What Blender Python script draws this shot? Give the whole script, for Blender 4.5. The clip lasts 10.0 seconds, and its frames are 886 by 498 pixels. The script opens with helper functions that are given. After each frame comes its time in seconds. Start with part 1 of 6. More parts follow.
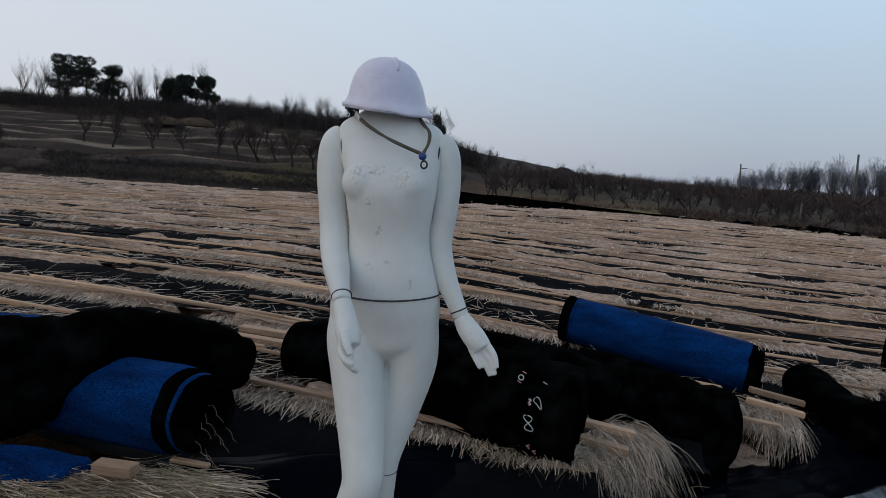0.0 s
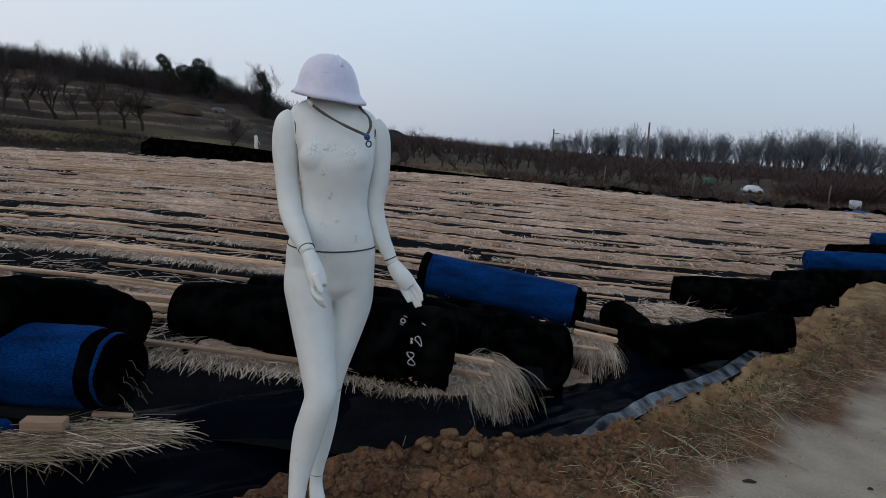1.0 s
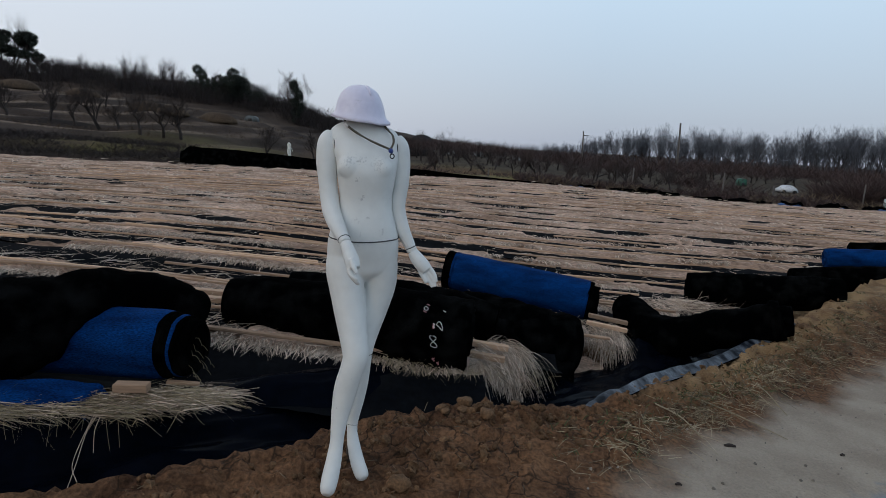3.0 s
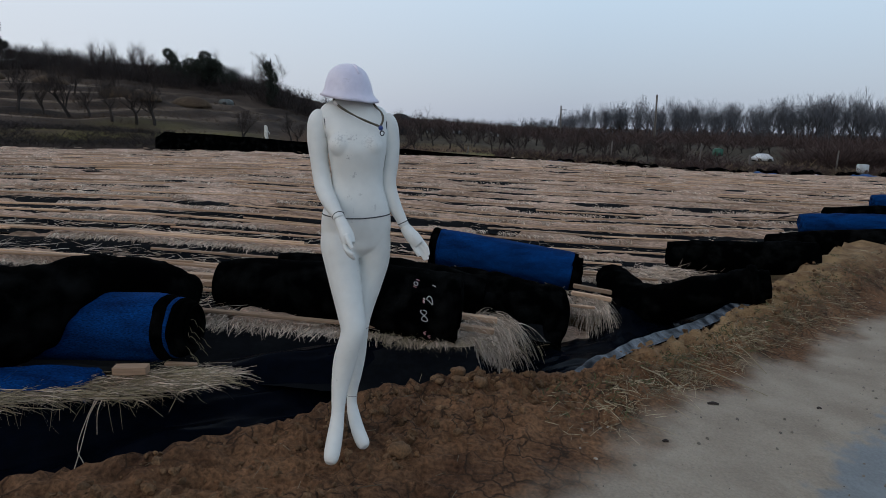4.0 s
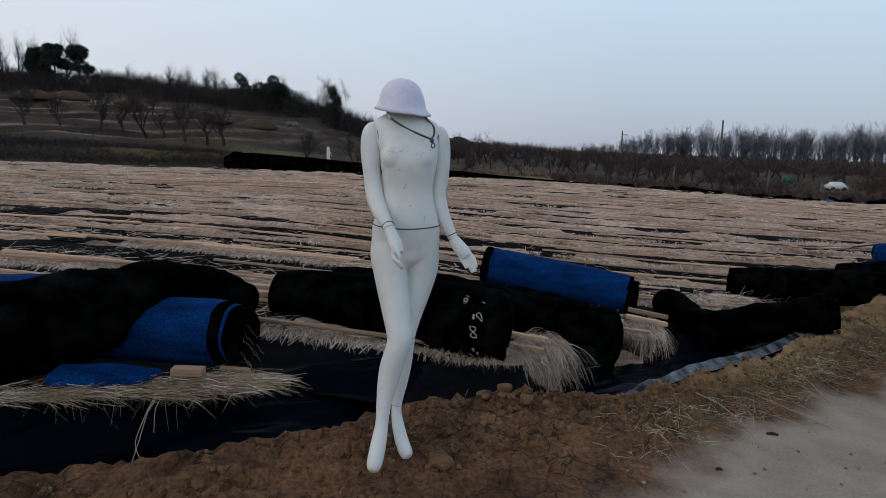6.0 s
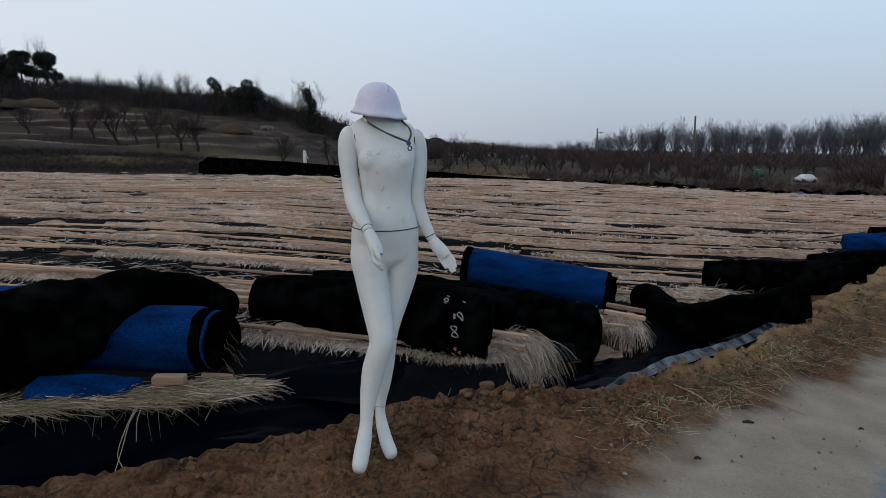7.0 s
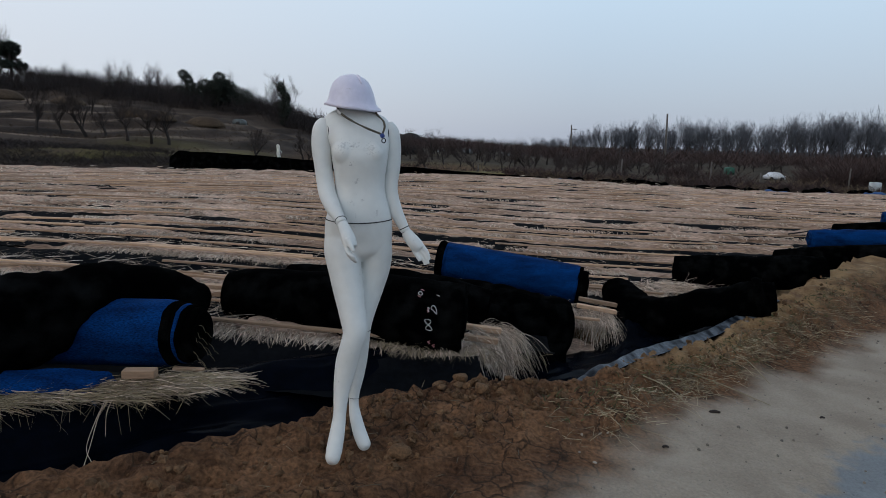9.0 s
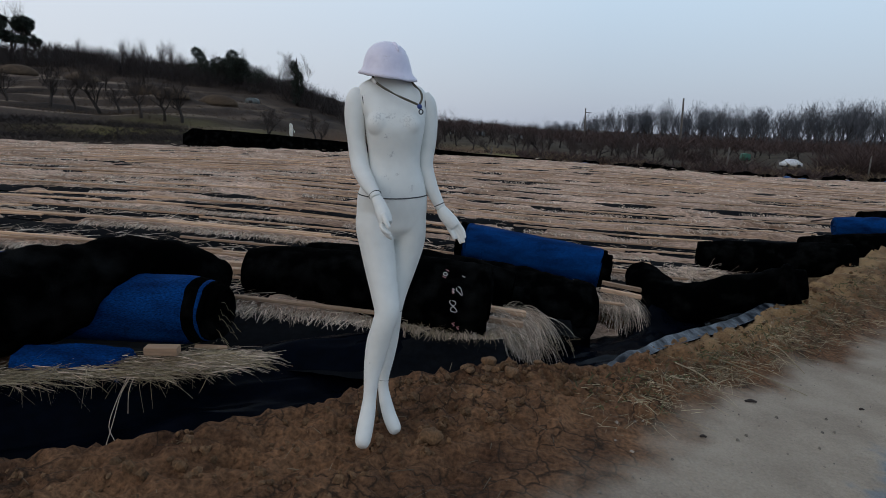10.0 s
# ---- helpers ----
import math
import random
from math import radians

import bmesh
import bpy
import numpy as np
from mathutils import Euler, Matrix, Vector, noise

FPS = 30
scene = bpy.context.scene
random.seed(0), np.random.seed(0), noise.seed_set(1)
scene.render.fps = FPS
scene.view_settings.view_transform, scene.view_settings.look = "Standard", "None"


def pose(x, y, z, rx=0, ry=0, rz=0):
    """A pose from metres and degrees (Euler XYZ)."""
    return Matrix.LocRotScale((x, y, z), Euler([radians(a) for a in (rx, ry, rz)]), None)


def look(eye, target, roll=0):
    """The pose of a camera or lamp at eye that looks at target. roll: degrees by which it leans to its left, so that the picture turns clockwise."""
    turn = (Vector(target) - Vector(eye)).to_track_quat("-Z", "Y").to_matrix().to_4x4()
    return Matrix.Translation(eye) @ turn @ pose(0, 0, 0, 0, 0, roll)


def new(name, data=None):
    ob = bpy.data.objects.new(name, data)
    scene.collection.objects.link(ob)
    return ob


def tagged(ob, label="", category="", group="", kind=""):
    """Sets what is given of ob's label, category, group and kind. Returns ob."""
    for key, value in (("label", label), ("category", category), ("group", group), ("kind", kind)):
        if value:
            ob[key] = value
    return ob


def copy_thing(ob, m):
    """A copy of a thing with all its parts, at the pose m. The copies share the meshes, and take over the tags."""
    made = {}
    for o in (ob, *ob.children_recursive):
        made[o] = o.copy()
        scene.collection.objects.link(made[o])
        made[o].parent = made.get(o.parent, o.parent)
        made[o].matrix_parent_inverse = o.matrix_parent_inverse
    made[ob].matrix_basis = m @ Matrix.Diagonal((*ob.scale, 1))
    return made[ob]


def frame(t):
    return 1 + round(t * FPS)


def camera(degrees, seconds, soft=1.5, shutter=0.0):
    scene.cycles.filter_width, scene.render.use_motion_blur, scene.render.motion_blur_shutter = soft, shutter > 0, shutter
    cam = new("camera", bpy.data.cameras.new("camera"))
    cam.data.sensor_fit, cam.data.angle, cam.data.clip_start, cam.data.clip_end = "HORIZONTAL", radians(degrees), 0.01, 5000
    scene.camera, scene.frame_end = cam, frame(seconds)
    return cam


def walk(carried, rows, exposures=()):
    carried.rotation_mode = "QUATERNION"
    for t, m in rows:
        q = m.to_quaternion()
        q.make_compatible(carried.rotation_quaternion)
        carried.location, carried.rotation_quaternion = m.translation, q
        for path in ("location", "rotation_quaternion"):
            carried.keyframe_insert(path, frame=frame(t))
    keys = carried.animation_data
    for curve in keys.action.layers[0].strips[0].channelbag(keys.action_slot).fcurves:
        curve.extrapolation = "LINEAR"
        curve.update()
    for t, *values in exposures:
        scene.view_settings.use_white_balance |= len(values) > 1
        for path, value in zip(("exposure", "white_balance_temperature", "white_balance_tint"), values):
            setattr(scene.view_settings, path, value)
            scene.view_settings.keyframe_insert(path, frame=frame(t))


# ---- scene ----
cam = camera(69.8, 10.0, soft=0.8)
PATH = [
    (0, (0.565, -1.25, 1.443), (0.09, 0.677, 1.192), 3.4),
    (0.3, (0.439, -1.29, 1.435), (0.122, 0.653, 1.085), 0.6),
    (0.5, (0.406, -1.416, 1.451), (0.156, 0.534, 1.084), 1.2),
    (0.7, (0.364, -1.438, 1.458), (0.24, 0.531, 1.126), 2.1),
    (1, (0.341, -1.726, 1.472), (0.401, 0.245, 1.139), 4.2),
    (1.5, (0.341, -1.907, 1.504), (0.417, 0.063, 1.167), 3.9),
    (2, (0.41, -2.05, 1.5), (0.329, -0.077, 1.179), 2.9),
    (2.2, (0.42, -2.06, 1.5), (0.343, -0.091, 1.156), 4.2),
    (2.5, (0.424, -2.118, 1.509), (0.355, -0.143, 1.203), 4.2),
    (4, (0.372, -2.282, 1.495), (0.396, -0.321, 1.105), 1.7),
    (4.5, (0.372, -2.301, 1.492), (0.363, -0.333, 1.136), 2.0),
    (5, (0.381, -2.316, 1.486), (0.278, -0.341, 1.185), 1.4),
    (5.3, (0.39, -2.29, 1.468), (0.262, -0.329, 1.093), 2.1),
    (5.5, (0.4, -2.294, 1.454), (0.226, -0.329, 1.124), 2.8),
    (7, (0.411, -2.337, 1.461), (0.32, -0.365, 1.14), 1.1),
    (7.5, (0.41, -2.355, 1.454), (0.332, -0.382, 1.133), 1.5),
    (8, (0.412, -2.361, 1.454), (0.35, -0.389, 1.131), 1.6),
    (8.5, (0.417, -2.362, 1.453), (0.378, -0.389, 1.13), 1.7),
    (9, (0.418, -2.356, 1.45), (0.406, -0.384, 1.118), 1.6),
    (9.5, (0.395, -2.352, 1.446), (0.383, -0.38, 1.114), 2.3),
    (9.7, (0.374, -2.31, 1.431), (0.366, -0.345, 1.06), 2.9),
    (10, (0.312, -2.25, 1.409), (0.271, -0.288, 1.022), 2.4),
]
walk(cam, [(t, look(eye, target, roll)) for t, eye, target, roll in PATH], exposures=[(0, -0.15), (0.3, -0.17), (0.6, -0.13), (1.0, 0.0), (10.0, 0.0)])

# ---- light ----
world = bpy.data.worlds.new("dusk_sky")
scene.world = world
world.use_nodes = True
_n = world.node_tree.nodes
_sky = _n.new("ShaderNodeTexSky")
_sky.sky_type = "NISHITA"
_sky.sun_disc = False
_sky.sun_elevation = radians(6.0)
_sky.sun_rotation = radians(215.0)
_sky.air_density, _sky.dust_density, _sky.ozone_density = 1.0, 2.5, 2.0
# thin high haze over the clear sky: greyish mauve low down, pale blue above, whiter towards the side where the sun went
_l = world.node_tree.links
_co, _sep, _ramp = _n.new("ShaderNodeTexCoord"), _n.new("ShaderNodeSeparateXYZ"), _n.new("ShaderNodeValToRGB")
_l.new(_co.outputs["Generated"], _sep.inputs[0])
_l.new(_sep.outputs["Z"], _ramp.inputs[0])
_ramp.color_ramp.elements[0].position, _ramp.color_ramp.elements[0].color = 0.0, (0.40, 0.45, 0.55, 1)
_ramp.color_ramp.elements[1].position, _ramp.color_ramp.elements[1].color = 1.0, (0.24, 0.31, 0.42, 1)
for _p, _c in ((0.10, (0.46, 0.545, 0.668, 1)), (0.24, (0.55, 0.695, 0.845, 1)), (0.36, (0.54, 0.695, 0.86, 1)), (0.6, (0.38, 0.47, 0.59, 1))):
    _e = _ramp.color_ramp.elements.new(_p)
    _e.color = _c
_side = _n.new("ShaderNodeMapRange")
_side.inputs[1].default_value, _side.inputs[2].default_value, _side.inputs[3].default_value, _side.inputs[4].default_value = -0.75, 0.2, 1.0, 0.0
_l.new(_sep.outputs["X"], _side.inputs[0])
_warm = _n.new("ShaderNodeMix")
_warm.data_type, _warm.blend_type = "RGBA", "MIX"
_warm.inputs[7].default_value = (0.80, 0.82, 0.88, 1)
_fac = _n.new("ShaderNodeMath")
_fac.operation = "MULTIPLY"
_fac.inputs[1].default_value = 0.7
_l.new(_side.outputs[0], _fac.inputs[0])
_l.new(_fac.outputs[0], _warm.inputs[0])
_l.new(_ramp.outputs[0], _warm.inputs[6])
_haze = _n.new("ShaderNodeBackground")
_haze.inputs["Strength"].default_value = 0.97
_l.new(_warm.outputs[2], _haze.inputs[0])
_n["Background"].inputs["Strength"].default_value = 0.025
_l.new(_sky.outputs[0], _n["Background"].inputs[0])
_both = _n.new("ShaderNodeAddShader")
_l.new(_n["Background"].outputs[0], _both.inputs[0])
_l.new(_haze.outputs[0], _both.inputs[1])
_l.new(_both.outputs[0], _n["World Output"].inputs[0])
sun = new("sun", bpy.data.lights.new("sun", "SUN"))
sun.data.energy, sun.data.angle, sun.data.color = 0.15, radians(25), (1.0, 0.93, 0.86)
sun.matrix_world = look((-6, -9, 7), (0, 0, 0))


# ---- materials ----
def material(name, colour, rough=0.8, vary=0.25, scale=6.0, fine=60.0, bump=0.3, depth=0.01, metal=0.0, stretch=(1, 1, 1),
             island=0.0, second=None, spots=0.0, spot_colour=(0.05, 0.04, 0.03), ratio=0.5, object_random=0.0, spec=0.5):
    m = bpy.data.materials.new(name)
    m.use_nodes = True
    nt = m.node_tree
    n, l = nt.nodes, nt.links
    p = n["Principled BSDF"]
    p.inputs["Roughness"].default_value = rough
    p.inputs["Metallic"].default_value = metal
    p.inputs["Specular IOR Level"].default_value = spec
    tc = n.new("ShaderNodeTexCoord")
    mp = n.new("ShaderNodeMapping")
    mp.inputs["Scale"].default_value = stretch
    l.new(tc.outputs["Object"], mp.inputs[0])
    big, small = n.new("ShaderNodeTexNoise"), n.new("ShaderNodeTexNoise")
    for node, s, d in ((big, scale, 4), (small, fine, 5)):
        node.inputs["Scale"].default_value = s
        node.inputs["Detail"].default_value = d
        l.new(mp.outputs[0], node.inputs["Vector"])
    mix = n.new("ShaderNodeMix")
    mix.data_type = "RGBA"
    mix.inputs[6].default_value = (*colour, 1)
    mix.inputs[7].default_value = (*(second or tuple(c * 0.6 for c in colour)), 1)
    ramp = n.new("ShaderNodeMapRange")
    ramp.inputs[1].default_value, ramp.inputs[2].default_value = ratio - 0.15, ratio + 0.2
    l.new(big.outputs["Fac"], ramp.inputs[0])
    l.new(ramp.outputs[0], mix.inputs[0])
    hsv = n.new("ShaderNodeHueSaturation")
    l.new(mix.outputs[2], hsv.inputs["Color"])
    val = n.new("ShaderNodeMapRange")
    val.inputs[1].default_value, val.inputs[2].default_value = 0.25, 0.75
    val.inputs[3].default_value, val.inputs[4].default_value = 1 - vary, 1 + vary
    l.new(small.outputs["Fac"], val.inputs[0])
    last = val.outputs[0]
    for use, source in ((island, "ShaderNodeNewGeometry"), (object_random, "ShaderNodeObjectInfo")):
        if use:
            g, r, mul = n.new(source), n.new("ShaderNodeMapRange"), n.new("ShaderNodeMath")
            r.inputs[3].default_value, r.inputs[4].default_value = 1 - use, 1 + use
            l.new(g.outputs["Random Per Island" if source.endswith("Geometry") else "Random"], r.inputs[0])
            mul.operation = "MULTIPLY"
            l.new(last, mul.inputs[0])
            l.new(r.outputs[0], mul.inputs[1])
            last = mul.outputs[0]
    l.new(last, hsv.inputs["Value"])
    out = hsv.outputs[0]
    if spots:
        vor = n.new("ShaderNodeTexNoise")
        vor.inputs["Scale"].default_value, vor.inputs["Detail"].default_value = spots, 3
        l.new(tc.outputs["Object"], vor.inputs["Vector"])
        cut = n.new("ShaderNodeMapRange")
        cut.inputs[1].default_value, cut.inputs[2].default_value = 0.72, 0.78
        l.new(vor.outputs["Fac"], cut.inputs[0])
        mx = n.new("ShaderNodeMix")
        mx.data_type = "RGBA"
        mx.inputs[7].default_value = (*spot_colour, 1)
        l.new(cut.outputs[0], mx.inputs[0])
        l.new(out, mx.inputs[6])
        out = mx.outputs[2]
    l.new(out, p.inputs["Base Color"])
    if bump:
        b = n.new("ShaderNodeBump")
        b.inputs["Strength"].default_value, b.inputs["Distance"].default_value = bump, depth
        l.new(small.outputs["Fac"], b.inputs["Height"])
        l.new(b.outputs[0], p.inputs["Normal"])
    return m


def ground_material():
    """Brown earth, pale sandy road and dry hill grass, mixed by the sheet's own masks."""
    m = material("earth", (0.19, 0.097, 0.049), 0.95, 0.6, 3.5, 48, 1.0, 0.025, second=(0.07, 0.034, 0.018), spec=0.15)
    nt = m.node_tree
    n, l = nt.nodes, nt.links
    p = n["Principled BSDF"]
    base = p.inputs["Base Color"].links[0].from_socket
    tc = n.new("ShaderNodeTexCoord")
    # drying cracks in the trodden soil, in patches
    warp, vor, edge, patch, both, dark = (n.new("ShaderNodeTexNoise"), n.new("ShaderNodeTexVoronoi"), n.new("ShaderNodeMapRange"), n.new("ShaderNodeTexNoise"), n.new("ShaderNodeMath"), n.new("ShaderNodeMix"))
    warp.inputs["Scale"].default_value, warp.inputs["Detail"].default_value = 9, 4
    shift = n.new("ShaderNodeVectorMath")
    shift.operation = "MULTIPLY_ADD"
    shift.inputs[1].default_value = (0.12, 0.12, 0.12)
    l.new(tc.outputs["Object"], warp.inputs["Vector"])
    l.new(warp.outputs["Color"], shift.inputs[0])
    l.new(tc.outputs["Object"], shift.inputs[2])
    vor.feature = "DISTANCE_TO_EDGE"
    vor.inputs["Scale"].default_value = 8
    l.new(shift.outputs[0], vor.inputs["Vector"])
    edge.inputs[1].default_value, edge.inputs[2].default_value, edge.inputs[3].default_value, edge.inputs[4].default_value = 0.0, 0.06, 1.0, 0.0
    l.new(vor.outputs["Distance"], edge.inputs[0])
    patch.inputs["Scale"].default_value = 1.7
    l.new(tc.outputs["Object"], patch.inputs["Vector"])
    sel = n.new("ShaderNodeMapRange")
    sel.inputs[1].default_value, sel.inputs[2].default_value = 0.38, 0.52
    l.new(patch.outputs["Fac"], sel.inputs[0])
    both.operation = "MULTIPLY"
    l.new(edge.outputs[0], both.inputs[0])
    l.new(sel.outputs[0], both.inputs[1])
    dark.data_type = "RGBA"
    dark.inputs[7].default_value = (0.03, 0.018, 0.011, 1)
    l.new(both.outputs[0], dark.inputs[0])
    l.new(base, dark.inputs[6])
    base = dark.outputs[2]
    for mask, c1, c2, s in (("road", (0.40, 0.335, 0.262), (0.30, 0.245, 0.19), 3.0), ("sand", (0.37, 0.238, 0.12), (0.155, 0.087, 0.045), 4.0),
                            ("grass", (0.062, 0.044, 0.033), (0.018, 0.013, 0.011), 0.35), ("tread", (0.26, 0.195, 0.145), (0.12, 0.085, 0.062), 0.5), ("paved", (0.26, 0.28, 0.29), (0.21, 0.22, 0.225), 2.5), ("green", (0.165, 0.145, 0.045), (0.095, 0.07, 0.038), 0.5), ("scrub", (0.082, 0.066, 0.044), (0.036, 0.026, 0.02), 0.5)):
        a, noi, fin, mix, mx = (n.new("ShaderNodeAttribute"), n.new("ShaderNodeTexNoise"), n.new("ShaderNodeTexNoise"), n.new("ShaderNodeMix"), n.new("ShaderNodeMix"))
        a.attribute_name = mask
        noi.inputs["Scale"].default_value, noi.inputs["Detail"].default_value = s, 8
        fin.inputs["Scale"].default_value, fin.inputs["Detail"].default_value = s * 22, 4
        l.new(tc.outputs["Object"], noi.inputs["Vector"])
        l.new(tc.outputs["Object"], fin.inputs["Vector"])
        mix.data_type = mx.data_type = "RGBA"
        mix.inputs[6].default_value, mix.inputs[7].default_value = (*c1, 1), (*c2, 1)
        r = n.new("ShaderNodeMapRange")
        r.inputs[1].default_value, r.inputs[2].default_value = 0.4, 0.62
        add = n.new("ShaderNodeMath")
        add.operation = "MULTIPLY_ADD"
        add.inputs[1].default_value = 0.35
        l.new(fin.outputs["Fac"], add.inputs[0])
        sc = n.new("ShaderNodeMath")
        sc.operation = "MULTIPLY"
        sc.inputs[1].default_value = 0.65
        l.new(noi.outputs["Fac"], sc.inputs[0])
        l.new(sc.outputs[0], add.inputs[2])
        l.new(add.outputs[0], r.inputs[0])
        l.new(r.outputs[0], mix.inputs[0])
        l.new(a.outputs["Fac"], mx.inputs[0])
        l.new(base, mx.inputs[6])
        l.new(mix.outputs[2], mx.inputs[7])
        base = mx.outputs[2]
    l.new(base, p.inputs["Base Color"])
    return m


def scuff(m, marks):
    """Grey rubbed patches at given places, broken up by fine noise."""
    nt = m.node_tree
    n, l = nt.nodes, nt.links
    p = n["Principled BSDF"]
    out = p.inputs["Base Color"].links[0].from_socket
    tc, noi = n.new("ShaderNodeTexCoord"), n.new("ShaderNodeTexNoise")
    noi.inputs["Scale"].default_value, noi.inputs["Detail"].default_value = 110, 5
    l.new(tc.outputs["Object"], noi.inputs["Vector"])
    for place, radius, colour, strength in marks:
        d, r, mul, mx = n.new("ShaderNodeVectorMath"), n.new("ShaderNodeMapRange"), n.new("ShaderNodeMath"), n.new("ShaderNodeMix")
        d.operation = "DISTANCE"
        d.inputs[1].default_value = place
        l.new(tc.outputs["Object"], d.inputs[0])
        r.inputs[1].default_value, r.inputs[2].default_value, r.inputs[3].default_value, r.inputs[4].default_value = 0.0, radius * 1.5, 0.36, 0.0
        l.new(d.outputs["Value"], r.inputs[0])
        mul.operation = "ADD"
        l.new(r.outputs[0], mul.inputs[0])
        l.new(noi.outputs["Fac"], mul.inputs[1])
        cut = n.new("ShaderNodeMapRange")
        cut.inputs[1].default_value, cut.inputs[2].default_value, cut.inputs[4].default_value = 0.74, 0.92, strength * 0.62
        l.new(mul.outputs[0], cut.inputs[0])
        mx.data_type = "RGBA"
        mx.inputs[7].default_value = (*colour, 1)
        l.new(cut.outputs[0], mx.inputs[0])
        l.new(out, mx.inputs[6])
        out = mx.outputs[2]
    l.new(out, p.inputs["Base Color"])


M_GROUND = ground_material()
M_CLOD = material("clod_earth", (0.165, 0.093, 0.049), 0.95, 0.4, 14, 90, 0.8, 0.008, island=0.3, second=(0.09, 0.055, 0.032), spec=0.15)
M_PEBBLE = material("pebble", (0.26, 0.22, 0.18), 0.9, 0.3, 14, 90, 0.3, 0.002, island=0.5)
M_STRAW = material("straw", (0.66, 0.545, 0.445), 0.75, 0.2, 3, 40, 0.0, island=0.55, second=(0.44, 0.325, 0.24), spec=0.25)
M_OLIVE = material("olive_straw", (0.40, 0.325, 0.215), 0.75, 0.2, 3, 40, 0.0, island=0.5, second=(0.22, 0.175, 0.11), spec=0.2)
M_MULCH = material("straw_mulch", (0.62, 0.437, 0.333), 0.9, 0.65, 1.6, 30, 1.0, 0.025, stretch=(0.35, 2.4, 1), second=(0.29, 0.185, 0.125), spec=0.15)
M_LATH = material("sawn_wood", (0.54, 0.35, 0.225), 0.75, 0.22, 5, 90, 0.25, 0.002, stretch=(0.12, 1, 1), object_random=0.38, second=(0.36, 0.235, 0.155), spec=0.3)
M_PLASTIC = material("black_plastic", (0.0016, 0.0028, 0.006), 0.22, 0.3, 4, 18, 0.2, 0.008, spec=0.012)
# black plastic with the sky's reflection painted as streaky pale blue-grey
M_SKYSHEEN = material("sky_sheen_plastic", (0.17, 0.195, 0.225), 0.5, 0.6, 5.0, 40, 0.4, 0.006, stretch=(3.2, 0.8, 1), second=(0.004, 0.006, 0.01), spec=0.03, ratio=0.44)
M_FILM = material("dull_black_film", (0.0022, 0.003, 0.0044), 0.7, 0.4, 3, 25, 0.2, 0.006, second=(0.007, 0.0075, 0.0085), spec=0.025)
M_BLACK = material("black_shade_cloth", (0.0005, 0.0006, 0.0007), 0.95, 0.8, 6, 230, 0.8, 0.004, second=(0.0085, 0.009, 0.0092), ratio=0.64, spec=0.006)
M_BLUE = material("blue_shade_cloth", (0.0012, 0.035, 0.145), 0.85, 0.75, 6, 130, 0.9, 0.004, stretch=(0.5, 1.8, 1.8), second=(0.0007, 0.013, 0.058), spec=0.05)
M_BODY = material("white_fibreglass", (0.74, 0.745, 0.72), 0.42, 0.035, 5, 30, 0.03, 0.002, second=(0.66, 0.67, 0.65), spots=26.0, spot_colour=(0.45, 0.45, 0.45), spec=0.4)
scuff(M_BODY, [((0.0, 0.155, 1.425), 0.04, (0.36, 0.37, 0.38), 0.8), ((0.045, 0.165, 1.43), 0.025, (0.3, 0.31, 0.32), 0.9), ((0.11, 0.175, 1.42), 0.045, (0.4, 0.4, 0.4), 0.8), ((0.032, 0.165, 1.355), 0.014, (0.12, 0.12, 0.13), 1.0),
               ((0.052, 0.175, 1.29), 0.016, (0.25, 0.25, 0.26), 0.9), ((0.075, 0.18, 1.21), 0.014, (0.3, 0.3, 0.3), 0.8), ((0.03, 0.17, 1.2), 0.018, (0.4, 0.4, 0.4), 0.8), ((-0.05, 0.17, 1.22), 0.016, (0.3, 0.3, 0.32), 0.8), ((-0.06, 0.24, 1.5), 0.03, (0.4, 0.41, 0.42), 0.8), ((0.13, 0.2, 1.16), 0.02, (0.4, 0.4, 0.4), 0.7)])
M_SEAM = material("dark_seam", (0.045, 0.045, 0.05), 0.8, 0.1)
M_HELMET = material("lilac_white_paint", (0.75, 0.72, 0.83), 0.4, 0.04, 9, 60, 0.05, 0.001, second=(0.63, 0.6, 0.74), spots=38.0, spot_colour=(0.5, 0.46, 0.52), spec=0.4)
scuff(M_HELMET, [((-0.07, -0.06, 0.05), 0.012, (0.2, 0.19, 0.2), 0.9), ((0.01, -0.1, 0.06), 0.02, (0.42, 0.4, 0.44), 0.8), ((-0.09, -0.05, 0.02), 0.02, (0.5, 0.45, 0.45), 0.8)])
M_LINER = material("dark_liner", (0.06, 0.05, 0.045), 0.8, 0.2)
M_STRAP = material("olive_webbing", (0.10, 0.085, 0.06), 0.9, 0.35, 20, 400, 0.5, 0.001)
M_BEAD = material("blue_bead", (0.02, 0.05, 0.22), 0.35, 0.05, bump=0)
M_RING = material("black_ring", (0.015, 0.015, 0.017), 0.4, 0.05, bump=0)
M_CHALK = material("white_chalk", (0.72, 0.70, 0.68), 0.9, 0.2)
M_PINK = material("pink_chalk", (0.65, 0.3, 0.32), 0.9, 0.2)
M_BARK = material("grey_brown_bark", (0.032, 0.024, 0.021), 0.95, 0.3, 4, 30, 0.3, 0.01, object_random=0.25)
M_TWIG = material("bare_twigs", (0.038, 0.027, 0.024), 0.95, 0.2, 3, 20, 0.0, object_random=0.3)
M_FARTWIG = material("brown_far_twigs", (0.06, 0.042, 0.038), 0.95, 0.2, 3, 20, 0.0, object_random=0.3)
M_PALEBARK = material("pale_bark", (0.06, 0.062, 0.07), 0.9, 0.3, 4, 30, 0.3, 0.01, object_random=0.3)
